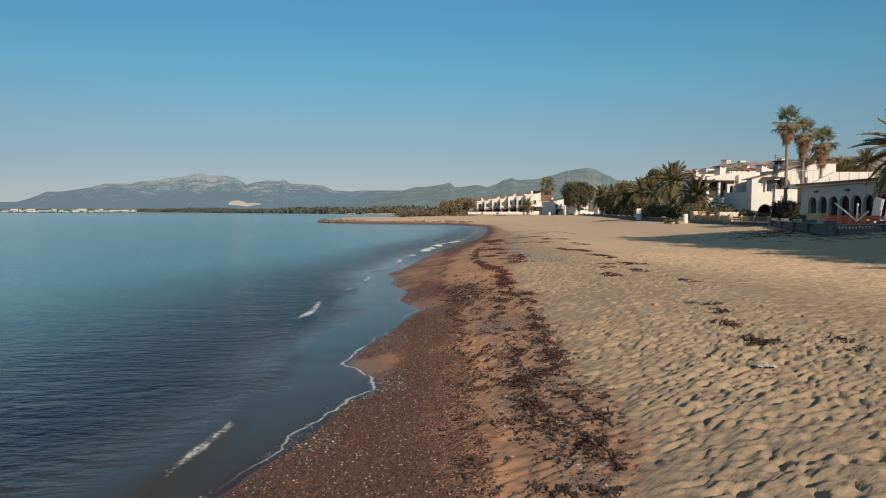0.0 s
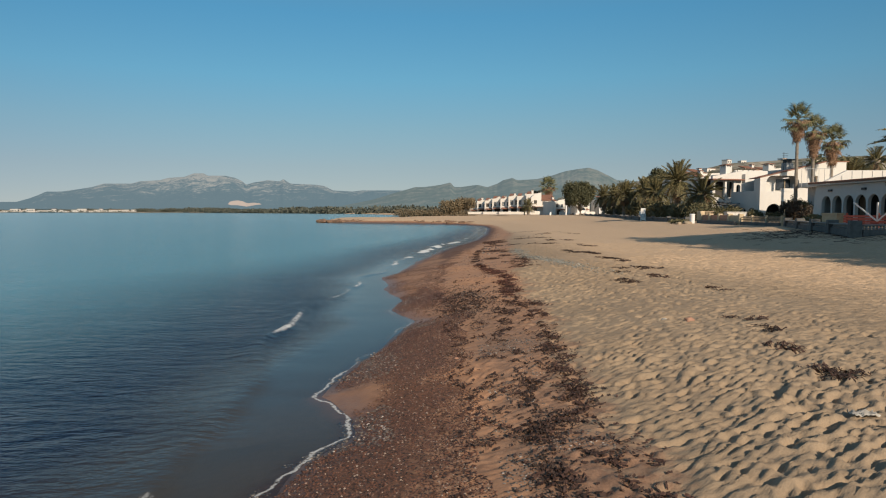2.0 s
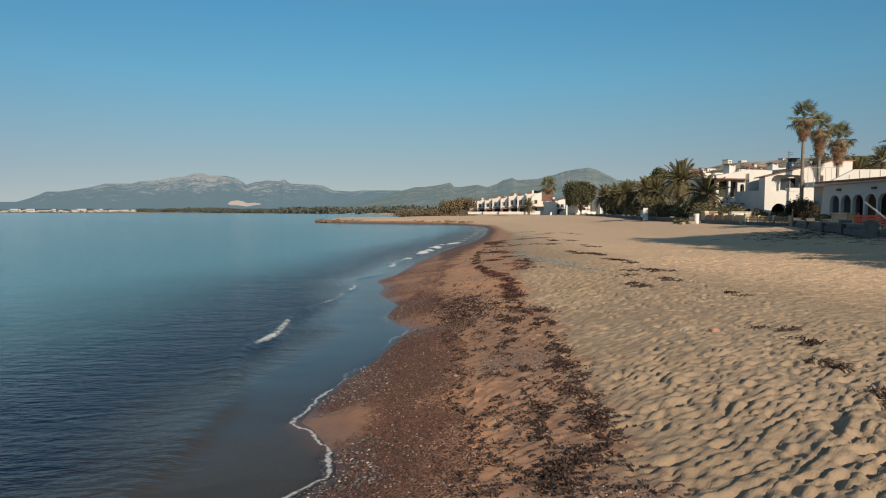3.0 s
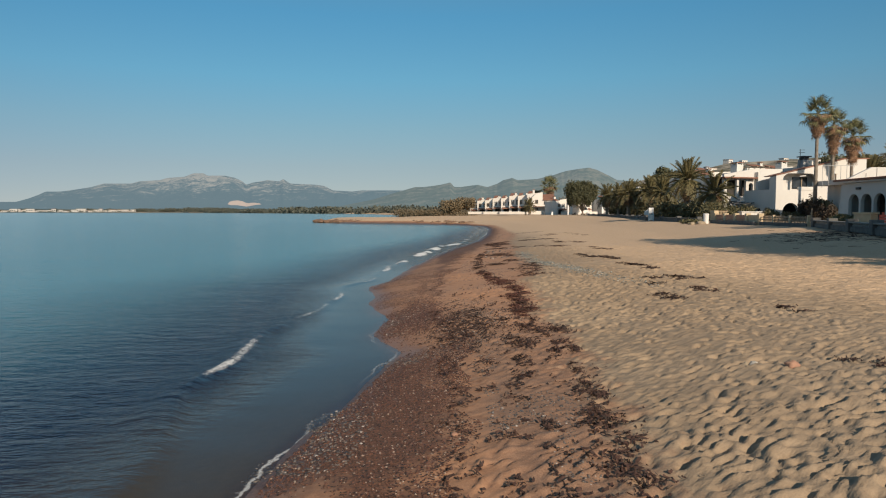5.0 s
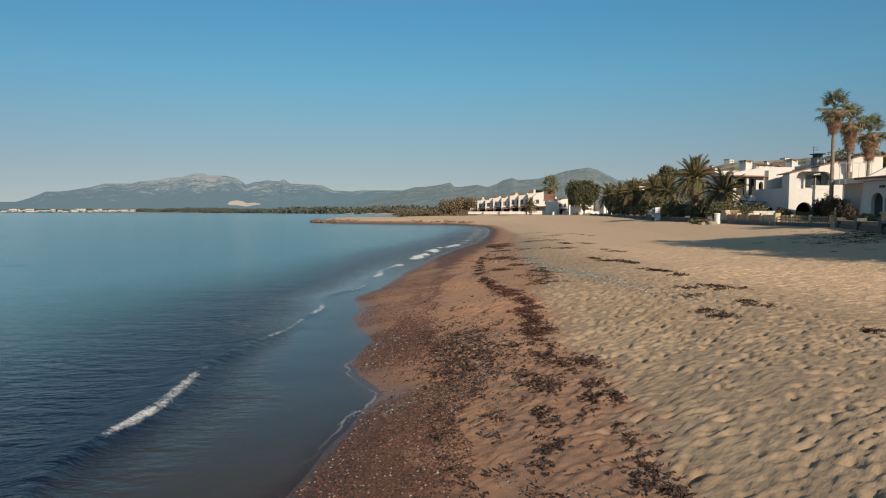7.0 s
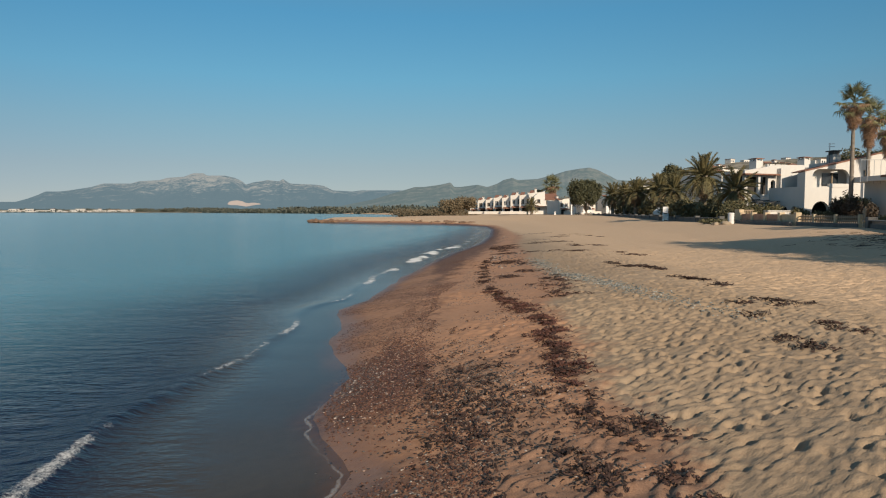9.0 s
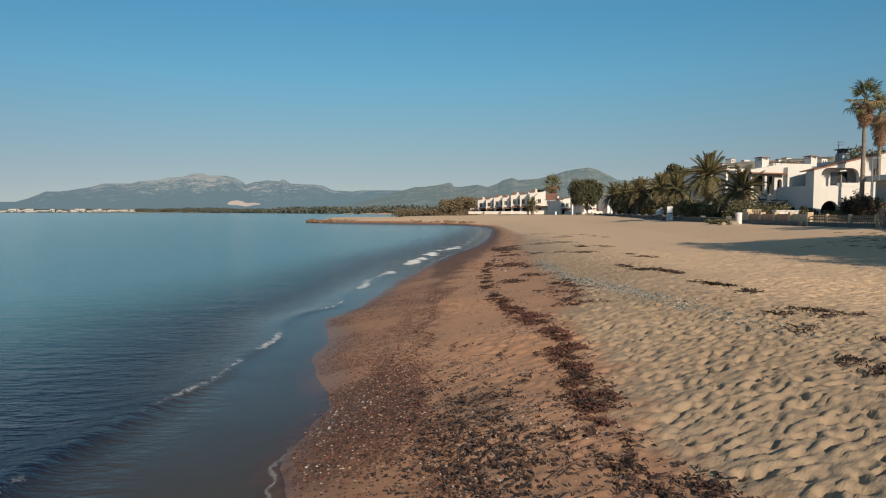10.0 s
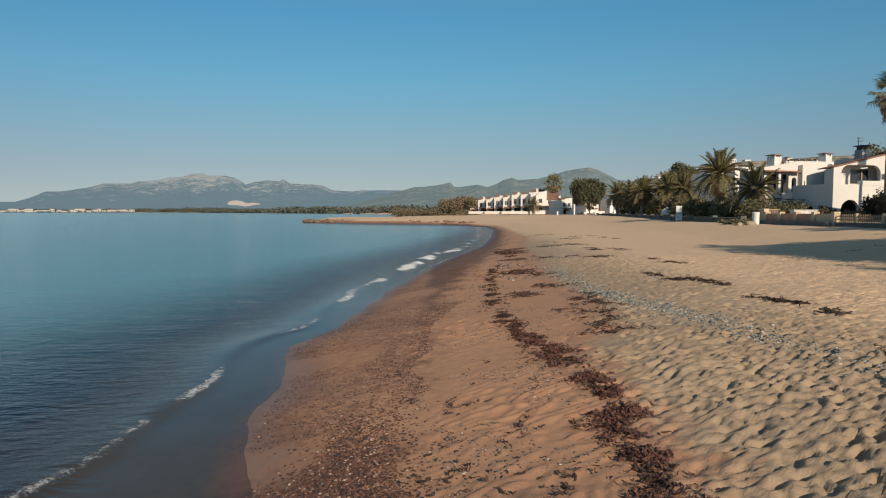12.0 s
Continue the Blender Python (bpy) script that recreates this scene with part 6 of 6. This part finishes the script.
for k, (cx, cy, wx_, wy_, n) in enumerate([(4.6, 9.8, 0.16, 0.10, 160), (4.35, 8.6, 0.2, 0.1, 240), (4.95, 12.1, 0.14, 0.1, 120), (4.9, 11.0, 0.12, 0.1, 110), (6.0, 15.9, 0.2, 0.15, 140), (5.35, 8.4, 0.16, 0.1, 90),
                                        (6.15, 24.9, 0.22, 0.3, 420), (6.1, 28.3, 0.55, 0.3, 480), (5.4, 28.8, 0.5, 0.25, 240), (4.65, 17.4, 0.16, 0.14, 150), (5.7, 18.7, 0.24, 0.16, 220), (4.6, 18.0, 0.14, 0.1, 110),
                                        (5.7, 21.0, 0.62, 0.14, 300), (5.1, 19.7, 0.16, 0.1, 90), (6.9, 39.8, 0.9, 0.5, 460), (5.2, 36.0, 0.9, 0.4, 300), (7.4, 33.5, 0.5, 0.3, 200), (6.2, 45.0, 1.2, 0.6, 340), (8.6, 52.0, 1.6, 0.9, 300)]):
    # each streak is a few ragged knots
    wx_, n = 0.7 * wx_, int(0.6 * n)
    knots = r.normal(0, 1, (max(3, n // 30), 2))
    pick = r.integers(0, len(knots), n)
    kx = cx + knots[pick, 0] * wx_ * 0.75 + r.normal(0, 0.07 + 0.12 * wx_, n)
    ky = cy + knots[pick, 1] * wy_ * 1.7 + r.normal(0, 0.05 + 0.10 * wy_, n) + 0.25 * wx_ * np.sin(3 * (kx - cx))
    weed("seaweed_clump", "small dark clump of dried sea grass on sand", kx, ky, 0.08 if cy < 20 else 0.12, 300 + k, "stuff")
for cx, cy, sx_, sy_, n, k in ((19.5, 34.0, 1.6, 2.2, 500, 0), (17.0, 32.0, 1.4, 1.6, 300, 1), (18.5, 27.5, 1.5, 1.5, 260, 2)):
    weed("leaf_litter", "dark fallen palm litter beside the beach wall", r.normal(cx, sx_, n), r.normal(cy, sy_, n), 0.4, 330 + k, "stuff")


def rock(name, x, y, size, mat, seed, label):
    bm = bmesh.new()
    bmesh.ops.create_icosphere(bm, subdivisions=3, radius=1.0)
    for v in bm.verts:
        q = 1 + 0.35 * noise.noise(v.co * 1.3 + Vector((seed, 0, 0))) + 0.12 * noise.noise(v.co * 4 + Vector((0, seed, 0)))
        v.co = Vector((v.co.x * size[0], v.co.y * size[1], v.co.z * size[2])) * q
    ob = part(name, bm, mat, smooth_faces=True)
    ob.location = (x, y, float(ground_z(np.array(x), np.array(y))) + size[2] * 0.35)
    return tagged(ob, label, "stone")


ROCK_TAN = plain("tan_rock", (0.24, 0.19, 0.13), (0.40, 0.32, 0.23), 4.0)
PALE_STONE = plain("pale_stone", (0.34, 0.31, 0.27), (0.50, 0.47, 0.42), 8.0)
BRICK_STONE = plain("worn_brick", (0.28, 0.15, 0.10), (0.42, 0.24, 0.16), 8.0)
rock("stone", 3.62, 12.15, (0.05, 0.035, 0.04), ROCK_TAN, 1, "small pale stone standing in the sand")
rock("stone", 3.70, 12.12, (0.05, 0.04, 0.04), PALE_STONE, 2, "small pale stone standing in the sand")
rock("brick_fragment", 4.05, 11.95, (0.08, 0.055, 0.05), BRICK_STONE, 3, "worn orange brick fragment in dry sand")
rock("stone", 0.25, 10.65, (0.03, 0.025, 0.018), BRICK_STONE, 4, "small orange stone on damp sand")
rock("stone", 0.55, 5.05, (0.035, 0.03, 0.018), BRICK_STONE, 5, "flat orange pebble on damp sand")
rock("stone", 22.0, 58.6, (0.4, 0.3, 0.2), ROCK_TAN, 6, "pale boulder beside the litter bin")
rock("stone", 21.4, 59.0, (0.3, 0.25, 0.15), ROCK_TAN, 7, "pale boulder beside the litter bin")
# crumpled white plastic sheet
bm = bmesh.new()
bmesh.ops.create_grid(bm, x_segments=14, y_segments=10, size=0.5)
for v in bm.verts:
    v.co = Vector((v.co.x * 0.22, v.co.y * 0.12, 0.03 * noise.noise(v.co * 6) + 0.025 * noise.noise(v.co * 14)))
bmesh.ops.solidify(bm, geom=bm.faces[:], thickness=0.004)
litter = part("plastic_sheet", bm, PALE_STONE, smooth_faces=True)
litter.location = (3.71, 7.2, float(ground_z(np.array(3.71), np.array(7.2))) + 0.04)
tagged(litter, "crumpled white plastic scrap on dry sand", "litter")
r = random.Random(77)
for k in range(170):
    s = k / 170
    x, y = -27 + 33 * s + r.uniform(-1.0, 1.0), 142 - 26 * s ** 0.8 + r.uniform(-1.2, 1.2)
    if k == 0:
        bank = thing("groyne", pose(0, 0, 0), "low brown rock groyne reaching into the sea", "groyne")
    q = random.Random(k)
    bm = bmesh.new()
    bmesh.ops.create_icosphere(bm, subdivisions=1, radius=1.0)
    for v in bm.verts:
        v.co *= q.uniform(0.7, 1.2)
    w = q.uniform(0.35, 0.8)
    bmesh.ops.scale(bm, vec=(w * 1.4, w, w * 0.7), verts=bm.verts)
    bmesh.ops.translate(bm, vec=(x, y, 0.25), verts=bm.verts)
    part("boulder", bm, ROCK_BROWN, bank)
